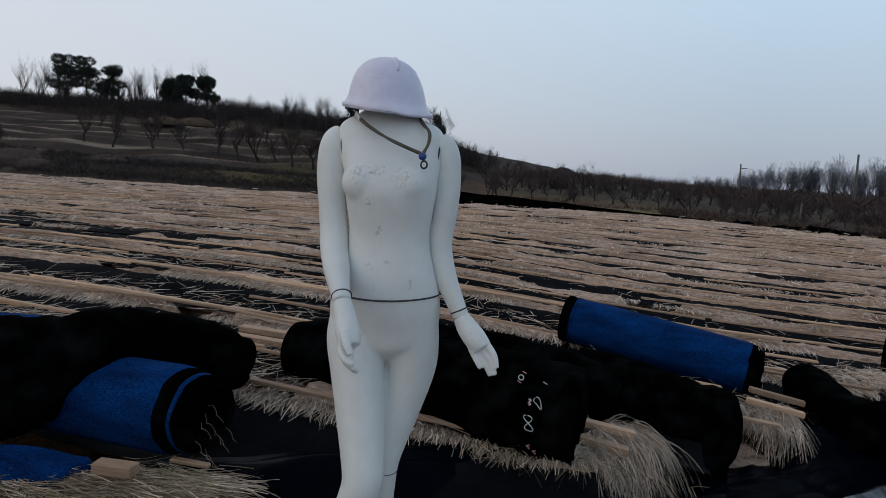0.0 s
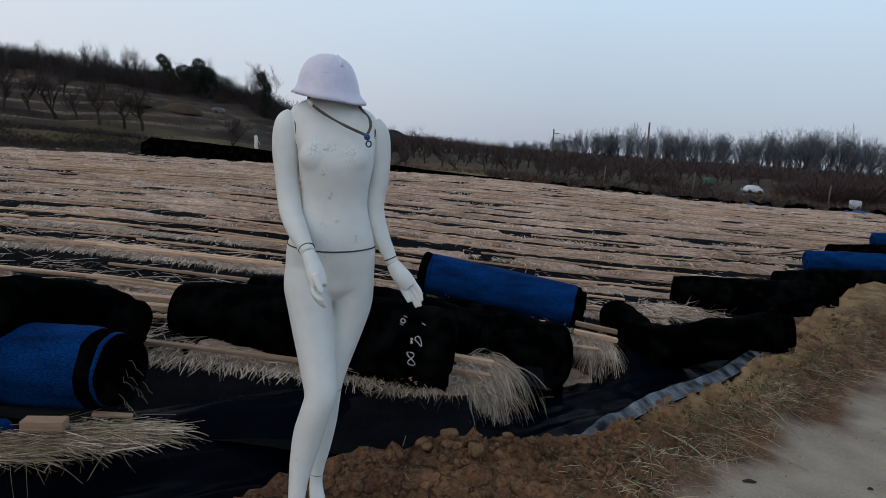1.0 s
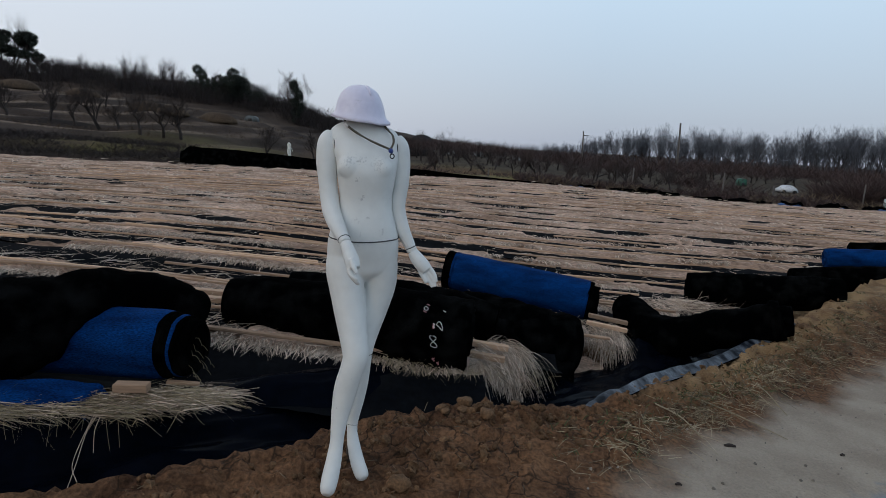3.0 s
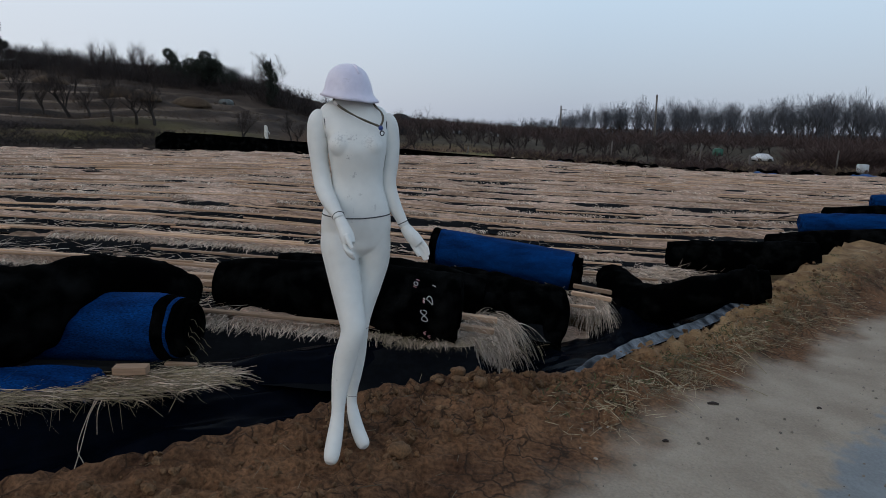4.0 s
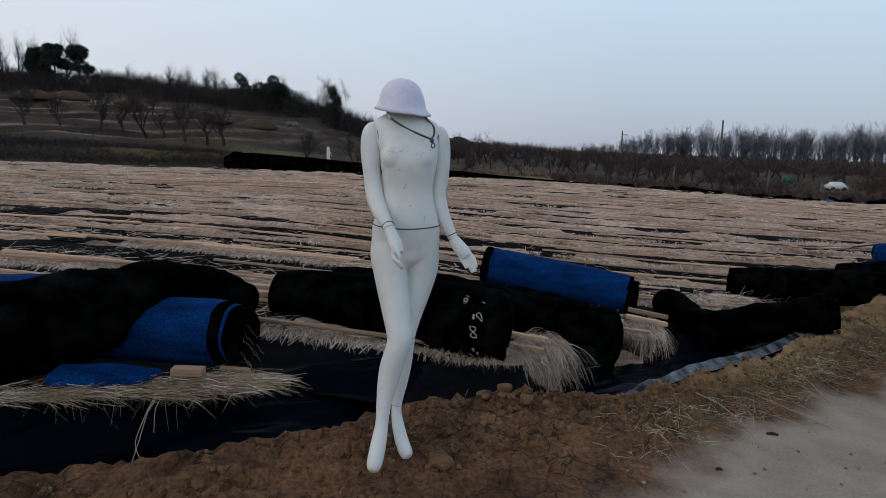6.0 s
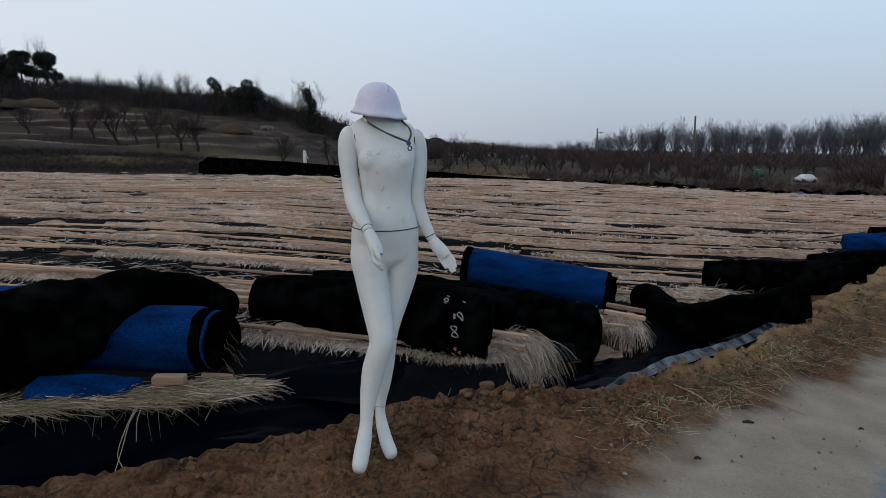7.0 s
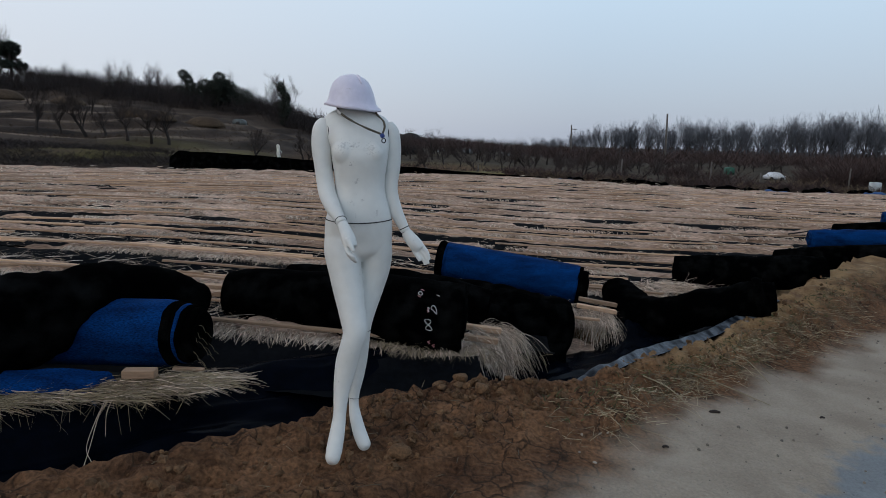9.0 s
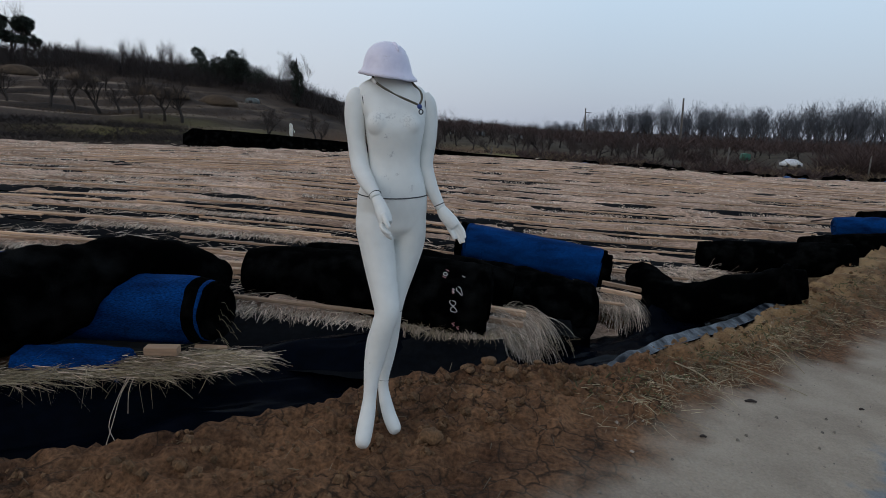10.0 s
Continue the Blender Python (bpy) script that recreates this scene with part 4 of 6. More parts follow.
def mannequin():
    bm = bmesh.new()
    T = 0.25
    torso = [(1.60, 0.016, 0.305, 0.05, 0.05), (1.576, 0.018, 0.305, 0.06, 0.054), (1.558, 0.022, 0.30, 0.094, 0.058), (1.542, 0.030, 0.295, 0.122, 0.062), (1.515, 0.036, 0.288, 0.134, 0.07), (1.46, 0.045, 0.27, 0.128, 0.085),
             (1.42, 0.052, 0.26, 0.118, 0.094), (1.38, 0.053, 0.255, 0.114, 0.097), (1.34, 0.053, 0.255, 0.108, 0.09), (1.29, 0.053, 0.26, 0.102, 0.082), (1.24, 0.053, 0.262, 0.104, 0.08),
             (1.18, 0.053, 0.262, 0.121, 0.086), (1.13, 0.050, 0.262, 0.136, 0.09), (1.08, 0.049, 0.264, 0.140, 0.087), (1.03, 0.048, 0.266, 0.136, 0.078), (0.99, 0.048, 0.265, 0.105, 0.07), (0.96, 0.048, 0.268, 0.05, 0.045), (0.95, 0.048, 0.268, 0.03, 0.03)]
    rows = spline([(c, d, z, a, b) for z, c, d, a, b in torso], 60)
    loft(bm, [ellipse_ring(c, d, z, a, b, turn=T) for c, d, z, a, b in rows])
    for x, y in ((-0.002, 0.186), (0.108, 0.208)):
        bmesh.ops.create_uvsphere(bm, u_segments=20, v_segments=12, radius=1, matrix=pose(x, y, 1.398) @ Matrix.Diagonal((0.047, 0.038, 0.047, 1)))
    limbs = [
        # thigh, shin and pointed foot that carries the weight
        [(-0.022, 0.245, 1.06, 0.066), (-0.019, 0.236, 1.0, 0.072), (-0.004, 0.222, 0.93, 0.069), (0.018, 0.196, 0.83, 0.062), (0.040, 0.165, 0.74, 0.055), (0.054, 0.14, 0.675, 0.051), (0.040, 0.13, 0.62, 0.046), (0.022, 0.135, 0.55, 0.047), (0.008, 0.13, 0.47, 0.040), (0.0, 0.115, 0.40, 0.031), (-0.002, 0.10, 0.34, 0.027), (-0.006, 0.08, 0.285, 0.03), (-0.012, 0.045, 0.225, 0.033), (-0.016, 0.012, 0.185, 0.03), (-0.018, -0.004, 0.172, 0.018)],
        # the other leg, a step behind
        [(0.120, 0.282, 1.06, 0.064), (0.119, 0.292, 1.0, 0.068), (0.116, 0.298, 0.93, 0.066), (0.094, 0.29, 0.83, 0.059), (0.073, 0.275, 0.74, 0.051), (0.059, 0.26, 0.67, 0.047), (0.053, 0.265, 0.60, 0.045), (0.046, 0.275, 0.52, 0.043), (0.040, 0.27, 0.44, 0.035), (0.034, 0.26, 0.37, 0.025), (0.033, 0.25, 0.32, 0.022), (0.044, 0.225, 0.275, 0.026), (0.070, 0.175, 0.222, 0.029), (0.096, 0.135, 0.188, 0.028), (0.106, 0.12, 0.178, 0.017)],
        # arm hanging, hand before the thigh
        [(-0.080, 0.268, 1.522, 0.028), (-0.096, 0.26, 1.488, 0.043), (-0.101, 0.25, 1.42, 0.042), (-0.093, 0.235, 1.34, 0.036), (-0.080, 0.22, 1.27, 0.036), (-0.066, 0.195, 1.225, 0.035), (-0.035, 0.145, 1.18, 0.031), (-0.005, 0.095, 1.15, 0.024), (0.012, 0.07, 1.13, 0.0215)],
        # arm held away from the hip
        [(0.150, 0.312, 1.516, 0.028), (0.167, 0.31, 1.482, 0.040), (0.180, 0.305, 1.42, 0.037), (0.182, 0.30, 1.34, 0.033), (0.174, 0.30, 1.27, 0.032), (0.178, 0.30, 1.225, 0.031), (0.20, 0.295, 1.16, 0.028), (0.228, 0.29, 1.105, 0.023), (0.243, 0.288, 1.075, 0.021)],
        # hand before the thigh: palm, fingers, thumb
        [(0.012, 0.07, 1.13, 0.021), (0.03, 0.048, 1.10, 0.025), (0.045, 0.03, 1.07, 0.028), (0.055, 0.018, 1.045, 0.024)],
        [(0.04, 0.022, 1.06, 0.012), (0.042, 0.004, 1.035, 0.0095), (0.058, -0.006, 1.02, 0.008), (0.074, -0.004, 1.012, 0.006)],
        [(0.045, 0.03, 1.05, 0.011), (0.047, 0.012, 1.022, 0.0095), (0.062, 0.0, 1.008, 0.008), (0.078, 0.002, 1.0, 0.006)],
        [(0.05, 0.04, 1.045, 0.011), (0.053, 0.022, 1.012, 0.009), (0.068, 0.012, 0.998, 0.008), (0.08, 0.012, 0.992, 0.006)],
        [(0.045, 0.012, 1.08, 0.012), (0.058, -0.006, 1.055, 0.010), (0.07, -0.012, 1.035, 0.007)],
        # open hand: palm, fingers, thumb
        [(0.243, 0.288, 1.075, 0.021), (0.262, 0.283, 1.05, 0.027), (0.285, 0.279, 1.025, 0.029), (0.305, 0.277, 1.005, 0.025)],
        [(0.312, 0.276, 1.018, 0.011), (0.335, 0.272, 0.99, 0.0095), (0.345, 0.268, 0.96, 0.007)],
        [(0.305, 0.277, 1.005, 0.011), (0.328, 0.272, 0.975, 0.0095), (0.342, 0.268, 0.942, 0.007)],
        [(0.296, 0.279, 0.996, 0.011), (0.318, 0.274, 0.965, 0.0095), (0.332, 0.27, 0.938, 0.007)],
        [(0.266, 0.28, 1.03, 0.012), (0.283, 0.272, 0.995, 0.0105), (0.307, 0.264, 0.955, 0.007)],
    ]
    for limb in limbs[:2]:
        loft(bm, tube_rings(spline(limb, len(limb) * 5), 20, 1.0, up=(0, -1, 0)))
    skin = melted(bm, 0.0045, 12)
    bm = bmesh.new()
    for limb in limbs[2:4]:
        loft(bm, tube_rings(spline(limb, len(limb) * 5), 20, 1.0, up=(0, -1, 0)))
    arms = melted(bm, 0.004, 8)
    bm = bmesh.new()
    for limb in limbs[4:]:
        loft(bm, tube_rings(spline(limb, len(limb) * 5), 14, 1.0, up=(0, -1, 0)))
    fine = melted(bm, 0.0028, 3)
    bm = bmesh.new()
    bm.from_mesh(skin)
    bm.from_mesh(arms)
    bm.from_mesh(fine)
    for f in bm.faces:
        f.smooth, f.material_index = True, 0
    old = set(bm.faces)
    # joints: waist, wrists, ankle and shoulder caps as thin dark rims
    ring = [(*p, 0.0023) for p in ellipse_ring(0.050, 0.262, 1.122, 0.1358, 0.0912, 64, T)]
    ring = [(x, y, z - 0.012 * math.cos((x - 0.05) / 0.14 * 1.4) + 0.008, r) for x, y, z, r in ring]
    tube(bm, ring + ring[:1], 6)
    for c, ax, r in (((0.004, 0.083, 1.14), (0.4, -0.6, -0.5), 0.0225), ((0.236, 0.289, 1.09), (0.35, -0.05, -0.7), 0.0215), ((0.0335, 0.256, 0.345), (-0.05, -0.15, -1), 0.0255), ((0.057, 0.261, 0.655), (-0.1, 0.0, -1), 0.0468), ((-0.074, 0.258, 1.468), (0.97, 0.2, 0.12), 0.049), ((0.152, 0.306, 1.462), (0.95, 0.3, -0.12), 0.046)):
        ax = Vector(ax).normalized()
        u = ax.cross(Vector((0, 1, 0.3))).normalized()
        w = u.cross(ax)
        s = 1.02 if r > 0.0445 and c[2] > 1.4 else 1.0
        pts = [(*(Vector(c) + u * r * s * math.cos(t) + w * r * math.sin(t)), 0.0007 if c[2] < 0.5 else 0.0012 if c[2] < 0.8 else 0.0019) for t in np.linspace(0, 2 * math.pi, 33)]
        tube(bm, pts, 6)
    for f in bm.faces:
        if f not in old:
            f.material_index = 1
    bm.normal_update()
    me = bpy.data.meshes.new("mannequin")
    bm.to_mesh(me)
    bm.free()
    me.materials.append(M_BODY)
    me.materials.append(M_SEAM)
    return me


body_mesh = mannequin()
dummy = tagged(new("mannequin", body_mesh), "white scuffed headless shop mannequin standing on the earth bank", "mannequin", kind="")
# a supporting rod behind the leg
bm = bmesh.new()
tube(bm, [(0.005, 0.33, 0.05, 0.008), (0.01, 0.335, 0.4, 0.008), (0.015, 0.34, 0.78, 0.008)], 10)
tagged(part("support_rod", bm, M_POLE), "thin wooden stake behind the mannequin's leg", "stake")


def helmet():
    hat = thing("helmet", (0.012, 0.315, 1.581), "pale lilac-white hard helmet with olive chin strap on the neck", "helmet")
    rows = []
    n = 56
    for h, k in ((0.005, 1.06), (0.0, 1.085), (0.003, 1.07), (0.010, 0.99), (0.022, 0.93), (0.045, 0.885), (0.065, 0.83), (0.085, 0.745), (0.102, 0.635), (0.114, 0.49), (0.122, 0.32), (0.126, 0.14), (0.127, 0.02)):
        ring = []
        for i in range(n):
            a = 2 * math.pi * i / n
            c, s = math.cos(a), math.sin(a)
            low = 1 - smooth(0, 0.03, h)
            out = 1 + 0.10 * float(low) * max(0, math.cos(a - 5.9)) ** 4 + 0.02 * float(low) * max(0, math.cos(a - 3.3)) ** 3
            crest = 1 + 0.13 * max(0, 1 - abs(((a - 5.55 + math.pi) % (2 * math.pi)) - math.pi) / 0.14) * float(smooth(0.05, 0.11, h))
            x, y = 0.100 * k * out * crest * c, 0.125 * k * out * crest * s
            ring.append((x, y, h - 0.10 * x * (1 if h < 0.1 else 0.6) + 0.10 * y * float(low) * (1 if s < 0 else 0.3)))
        rows.append(ring)
    bm = bmesh.new()
    loft(bm, rows, False)
    shell = part("shell", bm, M_HELMET, hat)
    sol = shell.modifiers.new("thick", "SOLIDIFY")
    sol.thickness = 0.004
    bm = bmesh.new()
    ridge = [(0.012, -0.012, 0.124, 0.004), (0.028, -0.038, 0.120, 0.0065), (0.041, -0.061, 0.1055, 0.006), (0.048, -0.075, 0.090, 0.0025)]
    tube(bm, spline(ridge, 16), 10, up=(0.5, -0.5, 0.7))
    part("ridge", bm, M_HELMET, shell)
    bm = bmesh.new()
    loft(bm, [ellipse_ring(0, 0, h, 0.092 * k, 0.112 * k, 36) for h, k in ((0.004, 1.0), (0.03, 0.96), (0.06, 0.86), (0.09, 0.66), (0.11, 0.3))])
    part("liner", bm, M_LINER, hat, "dark inner liner")
    bm = bmesh.new()
    P = hat.location
    path = spline([(-0.032, 0.235, 1.590), (-0.03, 0.215, 1.565), (-0.008, 0.195, 1.545), (0.03, 0.178, 1.523), (0.075, 0.168, 1.502), (0.115, 0.17, 1.486), (0.150, 0.182, 1.473)], 30)
    back = spline([(0.150, 0.182, 1.473), (0.158, 0.20, 1.50), (0.148, 0.235, 1.528), (0.122, 0.262, 1.55), (0.10, 0.27, 1.585)], 20)
    for line in (path, back):
        rings = []
        for i, p in enumerate(line):
            t = line[min(i + 1, len(line) - 1)] - line[max(i - 1, 0)]
            t = Vector(t).normalized()
            out = Vector((0.1, -0.85, 0.5)).normalized()
            tw = math.sin(i * 0.45) * 0.6
            w = (t.cross(out) * math.cos(tw) + out * math.sin(tw)).normalized()
            nn = t.cross(w)
            q = Vector(p) - P
            rings.append([q + w * 0.0042 + nn * 0.0012, q - w * 0.0042 + nn * 0.0012, q - w * 0.0042 - nn * 0.0012, q + w * 0.0042 - nn * 0.0012])
        loft(bm, rings)
    band = bmesh.new()
    box(band, (0.026, 0.006, 0.013), pose(-0.024, 0.205, 1.556, 0, 38, -40), 0.002)
    for v in band.verts:
        v.co -= P
    strap = part("chin_strap", bm, M_STRAP, hat, "twisted olive webbing strap")
    bm = bmesh.new()
    bmesh.ops.create_uvsphere(bm, u_segments=16, v_segments=10, radius=0.0095, matrix=Matrix.Translation(Vector((0.152, 0.176, 1.468)) - P))
    part("strap_slide", band, M_CHALK, strap, "pale plastic strap slide")
    part("bead", bm, M_BEAD, strap, "blue plastic bead")
    bm = bmesh.new()
    c = Vector((0.158, 0.17, 1.449)) - P
    pts = [(c.x + 0.0075 * math.cos(t), c.y, c.z + 0.0085 * math.sin(t), 0.0022) for t in np.linspace(0, 2 * math.pi, 21)]
    tube(bm, pts, 6, up=(0, 1, 0))
    part("ring", bm, M_RING, strap, "small black ring")
    return hat


helmet()


# ---- wood and straw at the bed ends ----
def beam(place, size, turn, label, tilt=(0, 0)):
    bm = bmesh.new()
    box(bm, size, bevel=0.003)
    ob = part("wood_block", bm, M_LATH, flat=True)
    ob.matrix_basis = pose(*place, tilt[0], tilt[1], turn)
    return tagged(ob, label, "wood")


beam((-1.07, 0.60, 0.292), (0.155, 0.06, 0.04), 6, "short pale sawn wood block on straw")
beam((-0.93, 0.84, 0.228), (0.16, 0.03, 0.016), 8, "sawn wood lath under the blue roll", (0, 4))
for x, y, z, w, t in ((0.62, 2.04, 0.070, 0.37, -4), (0.66, 2.20, 0.098, 0.36, -1), (0.57, 2.10, 0.030, 0.30, -6)):
    beam((x, y, z), (w, 0.055, 0.038), t, "sawn wood lath jutting from the straw bed", (0, 6))
for x, y, z, t in ((1.80, 3.28, -0.01, -3), (1.86, 3.50, 0.0, -4)):
    beam((x, y, z), (0.36, 0.05, 0.035), t, "sawn wood lath jutting from the straw bed", (0, 8))
for y, t in ((2.42, 1), (2.62, 2)):
    beam((-1.45, y, 0.25), (0.7, 0.07, 0.04), t, "sawn wood board on the straw bed", (0, 2))


def straw_heap(place, radius, n, aim, label, width=0.0045, length=(0.14, 0.34), spread=0.7, droop=0.9, height=0.06, lift=0.3, mat=None):
    """Straws fanning from a mound and hanging over its edge."""
    base = np.stack([rng.normal(0, radius[0], n), rng.normal(0, radius[1], n), np.zeros(n)], 1)
    base[:, 2] = height * np.exp(-(base[:, 0] / radius[0]) ** 2 / 2 - (base[:, 1] / radius[1]) ** 2 / 2) * rng.uniform(0.2, 1.0, n)
    way = np.stack([rng.normal(aim[0], spread, n), rng.normal(aim[1], spread, n), rng.normal(aim[2], lift, n)], 1)
    ln = rng.uniform(*length, n)
    v, f = ribbons(base, way, ln, np.full(n, width) * rng.uniform(0.7, 1.3, n), ln * droop * rng.uniform(0.1, 1, n) ** 2)
    me = mesh_of("straw_heap", v, f, mat or M_STRAW, True)
    ob = tagged(new("straw_heap", me), label, "straw", kind="stuff")
    ob.location = place
    return ob


def straw_shelf():
    """Combed bundles of straw along the front bed's edge, some ends curling down over the plastic."""
    V, F, off = [], [], 0
    for i in range(170):
        u = rng.random() if i < 110 else rng.uniform(0.55, 1.0)
        c = np.array((-1.85, 0.36, 0.20)) * (1 - u) + np.array((-0.70, 0.75, 0.215)) * u + rng.normal(0, 1, 3) * (0.03, 0.03, 0.014)
        n = int(rng.integers(8, 30))
        if 0.28 < u < 0.36:
            n //= 3
        aim = np.array((0.9 - 0.3 * (u < 0.3), rng.normal(0.0, 0.14) + 0.06, rng.normal(0.03, 0.05)))
        base = c + rng.normal(0, 1, (n, 3)) * (0.05, 0.025, 0.01)
        ln = rng.uniform(0.08, 0.22, n)
        v, f = strands(base - aim * 0.08, aim + rng.normal(0, 1, (n, 3)) * (0.1, 0.1, 0.045), ln, rng.uniform(0.002, 0.0042, n), ln * rng.uniform(-0.05, 0.2, n), rng.normal(0, 0.18, n))
        V.append(v), F.append(f + off)
        off += len(v)
    n = 70
    u = rng.random(n)
    base = np.stack([-1.8 + 1.05 * u, 0.36 + 0.26 * u, np.full(n, 0.21)], 1) + rng.normal(0, 0.015, (n, 3))
    ln = rng.uniform(0.03, 0.11, n)
    v, f = strands(base, np.stack([rng.normal(0.3, 0.5, n), -np.ones(n), rng.normal(-0.2, 0.4, n)], 1), ln, np.full(n, 0.0026), ln * rng.uniform(0.2, 1.1, n), rng.normal(0, 0.7, n), 7)
    V.append(v), F.append(f + off)
    me = mesh_of("straw_heap", np.vstack(V), np.vstack(F), [M_OLIVE, M_STRAW], True)
    me.polygons.foreach_set("material_index", [int(k) for k in (np.arange(len(me.polygons)) // 96 * 7919 % 10 < 4)])
    tagged(new("straw_heap", me), "tangled straw spilling over the front bed's edge", "straw", kind="stuff")


straw_shelf()


def straw_fan(a, b, way_a, way_b, n, length, label, back=0.22, lift=0.05, stiff=0.55):
    """Straws rooted along a bed's end from a to b, combed outwards and hanging down in tufts."""
    a, b, way_a, way_b = (np.array(q, float) for q in (a, b, way_a, way_b))
    u = rng.random(n)
    tuft = fbm(u * 7, u * 0 + a[0], 2, 17)
    way = way_a * (1 - u)[:, None] + way_b * u[:, None]
    way = way + np.stack([0.75 * tuft, 0.2 * tuft, 0.25 * tuft], 1) + rng.normal(0, 1, (n, 3)) * (0.30, 0.22, 0.16)
    stray = rng.random(n) < 0.25
    way = np.where(stray[:, None], way + rng.normal(0, 0.5, (n, 3)), way)
    deep = rng.random(n)
    base = a * (1 - u)[:, None] + b * u[:, None] - (way_a * (1 - u)[:, None] + way_b * u[:, None]) * (1, 1, 0) * (back * deep)[:, None]
    base[:, 2] += lift * deep + rng.normal(0, 0.012, n) + 0.03 * tuft
    ln = (length[0] * (1 - u) + length[1] * u) * rng.uniform(0.55, 1.1, n) * (1 + 0.3 * tuft)
    v, f = strands(base, way, ln, rng.uniform(0.0028, 0.0055, n), ln * rng.uniform(stiff * 0.7, stiff * 1.5, n), rng.normal(0, 0.12, n), 6)
    tagged(new("straw_heap", mesh_of("straw_heap", v, f, M_STRAW, True)), label, "straw", kind="stuff")


straw_fan((0.40, 1.98, 0.02), (0.70, 2.0, 0.02), (-0.3, -0.7, 0.0), (0.1, -0.75, 0.05), 800, (0.17, 0.20), "thick bunch of pale straw hanging from the bed's end", stiff=0.75)
straw_fan((0.36, 1.76, 0.04), (0.62, 1.84, 0.04), (-0.35, -0.45, 0.0), (0.05, -0.5, 0.0), 420, (0.13, 0.15), "pale straw spilling from under the black roll", back=0.12, stiff=0.95, lift=0.02)
straw_fan((0.62, 2.04, 0.04), (1.0, 2.30, 0.0), (0.05, -0.7, 0.1), (0.5, -0.55, 0.05), 1000, (0.20, 0.22), "curving bunch of pale straw beside the jutting laths", back=0.3, stiff=0.8)
straw_fan((0.48, 1.95, -0.09), (0.98, 2.1, -0.10), (-0.5, -0.5, -0.1), (0.5, -0.5, -0.1), 700, (0.14, 0.16), "lower tangle of pale straw over the plastic", stiff=0.8, lift=0.02)
straw_fan((1.55, 3.22, -0.04), (1.95, 3.28, -0.06), (-0.05, -0.45, 0.0), (0.15, -0.45, 0.0), 650, (0.11, 0.28), "pale straw bunch hanging over black plastic", back=0.2, stiff=0.95, lift=0.02)
straw_heap((2.9, 4.65, -0.10), (0.25, 0.16), 700, (0.5, -0.5, 0.1), "rough tan straw at a bed's end", droop=0.8, lift=0.1, length=(0.1, 0.24))
straw_heap((-0.1, 1.78, 0.06), (0.4, 0.06), 700, (0.0, -0.7, -0.1), "short dull straw under the black roll", width=0.0028, length=(0.04, 0.12), spread=0.6, mat=M_OLIVE)


def litter(name, n, xr, off, mat, label, length, width, flat=True, cat="straw"):
    """Thin stems scattered on the bank."""
    x = rng.uniform(*xr, n)
    e, d = road_edge(x), bank_top(x)
    r = rng.uniform(*off, n)
    y = e + (d - e) * r
    z = land_z(x, y) + 0.004
    a = rng.uniform(0, 6.28, n)
    up = np.abs(rng.normal(0.05, 0.08, n)) if flat else rng.uniform(0.4, 2.2, n)
    ln = rng.uniform(*length, n)
    v, f = ribbons(np.stack([x, y, z], 1), np.stack([np.cos(a), np.sin(a), up], 1), ln, np.full(n, width), ln * (0.1 if flat else 0.4))
    tagged(new(name, mesh_of(name, v, f, mat, True)), label, cat, kind="stuff")


litter("scattered_straw", 300, (-1.6, 2.2), (0.1, 1.0), M_WEED, "dry straws scattered over the earth bank", (0.02, 0.10), 0.0034)
litter("scattered_straw", 900, (0.9, 6.0), (0.15, 0.8), M_OLIVE, "dry stalks lying along the bank's foot", (0.03, 0.13), 0.0024)
litter("scattered_straw", 600, (1.2, 4.6), (0.02, 0.5), M_OLIVE, "tangled dry stalks along the road's edge", (0.06, 0.2), 0.003)
litter("scattered_straw", 120, (1.0, 3.6), (0.2, 0.65), M_OLIVE, "dull broken straws on the bank slope", (0.05, 0.17), 0.003)
litter("dry_weeds", 900, (1.4, 6.5), (0.15, 0.6), M_WEED, "dry brown weeds on the bank slope", (0.03, 0.12), 0.005, False, "weeds")
litter("green_weeds", 800, (0.9, 5.0), (0.35, 0.8), M_GREEN, "sparse low green weeds on the bank", (0.02, 0.06), 0.006, False, "weeds")
def tufts(name, n, xr, mats, label):
    """Small uneven tufts of blades rooted on the bank."""
    V, F, pick, off = [], [], [], 0
    for i in range(n):
        x = rng.uniform(*xr)
        e, d = float(road_edge(x)), float(bank_top(x))
        y = e + (d - e) * rng.uniform(0.2, 0.65)
        m = int(rng.integers(10, 34))
        size = rng.uniform(0.04, 0.13)
        base = np.array((x, y, land_at(x, y) - 0.004)) + rng.normal(0, 1, (m, 3)) * (0.03, 0.03, 0.0)
        way = np.stack([rng.normal(0.1, 0.6, m), rng.normal(-0.2, 0.6, m), rng.uniform(0.15, 1.0, m)], 1)
        ln = size * rng.uniform(0.5, 1.3, m)
        v, f = strands(base, way, ln, np.full(m, 0.0028), ln * rng.uniform(0.1, 0.7, m), rng.normal(0, 0.3, m))
        V.append(v), F.append(f + off)
        pick += [int(rng.choice(len(mats), p=(0.45, 0.3, 0.25)))] * len(f)
        off += len(v)
    me = mesh_of(name, np.vstack(V), np.vstack(F), mats, True)
    me.polygons.foreach_set("material_index", pick)
    tagged(new(name, me), label, "grass", kind="stuff")


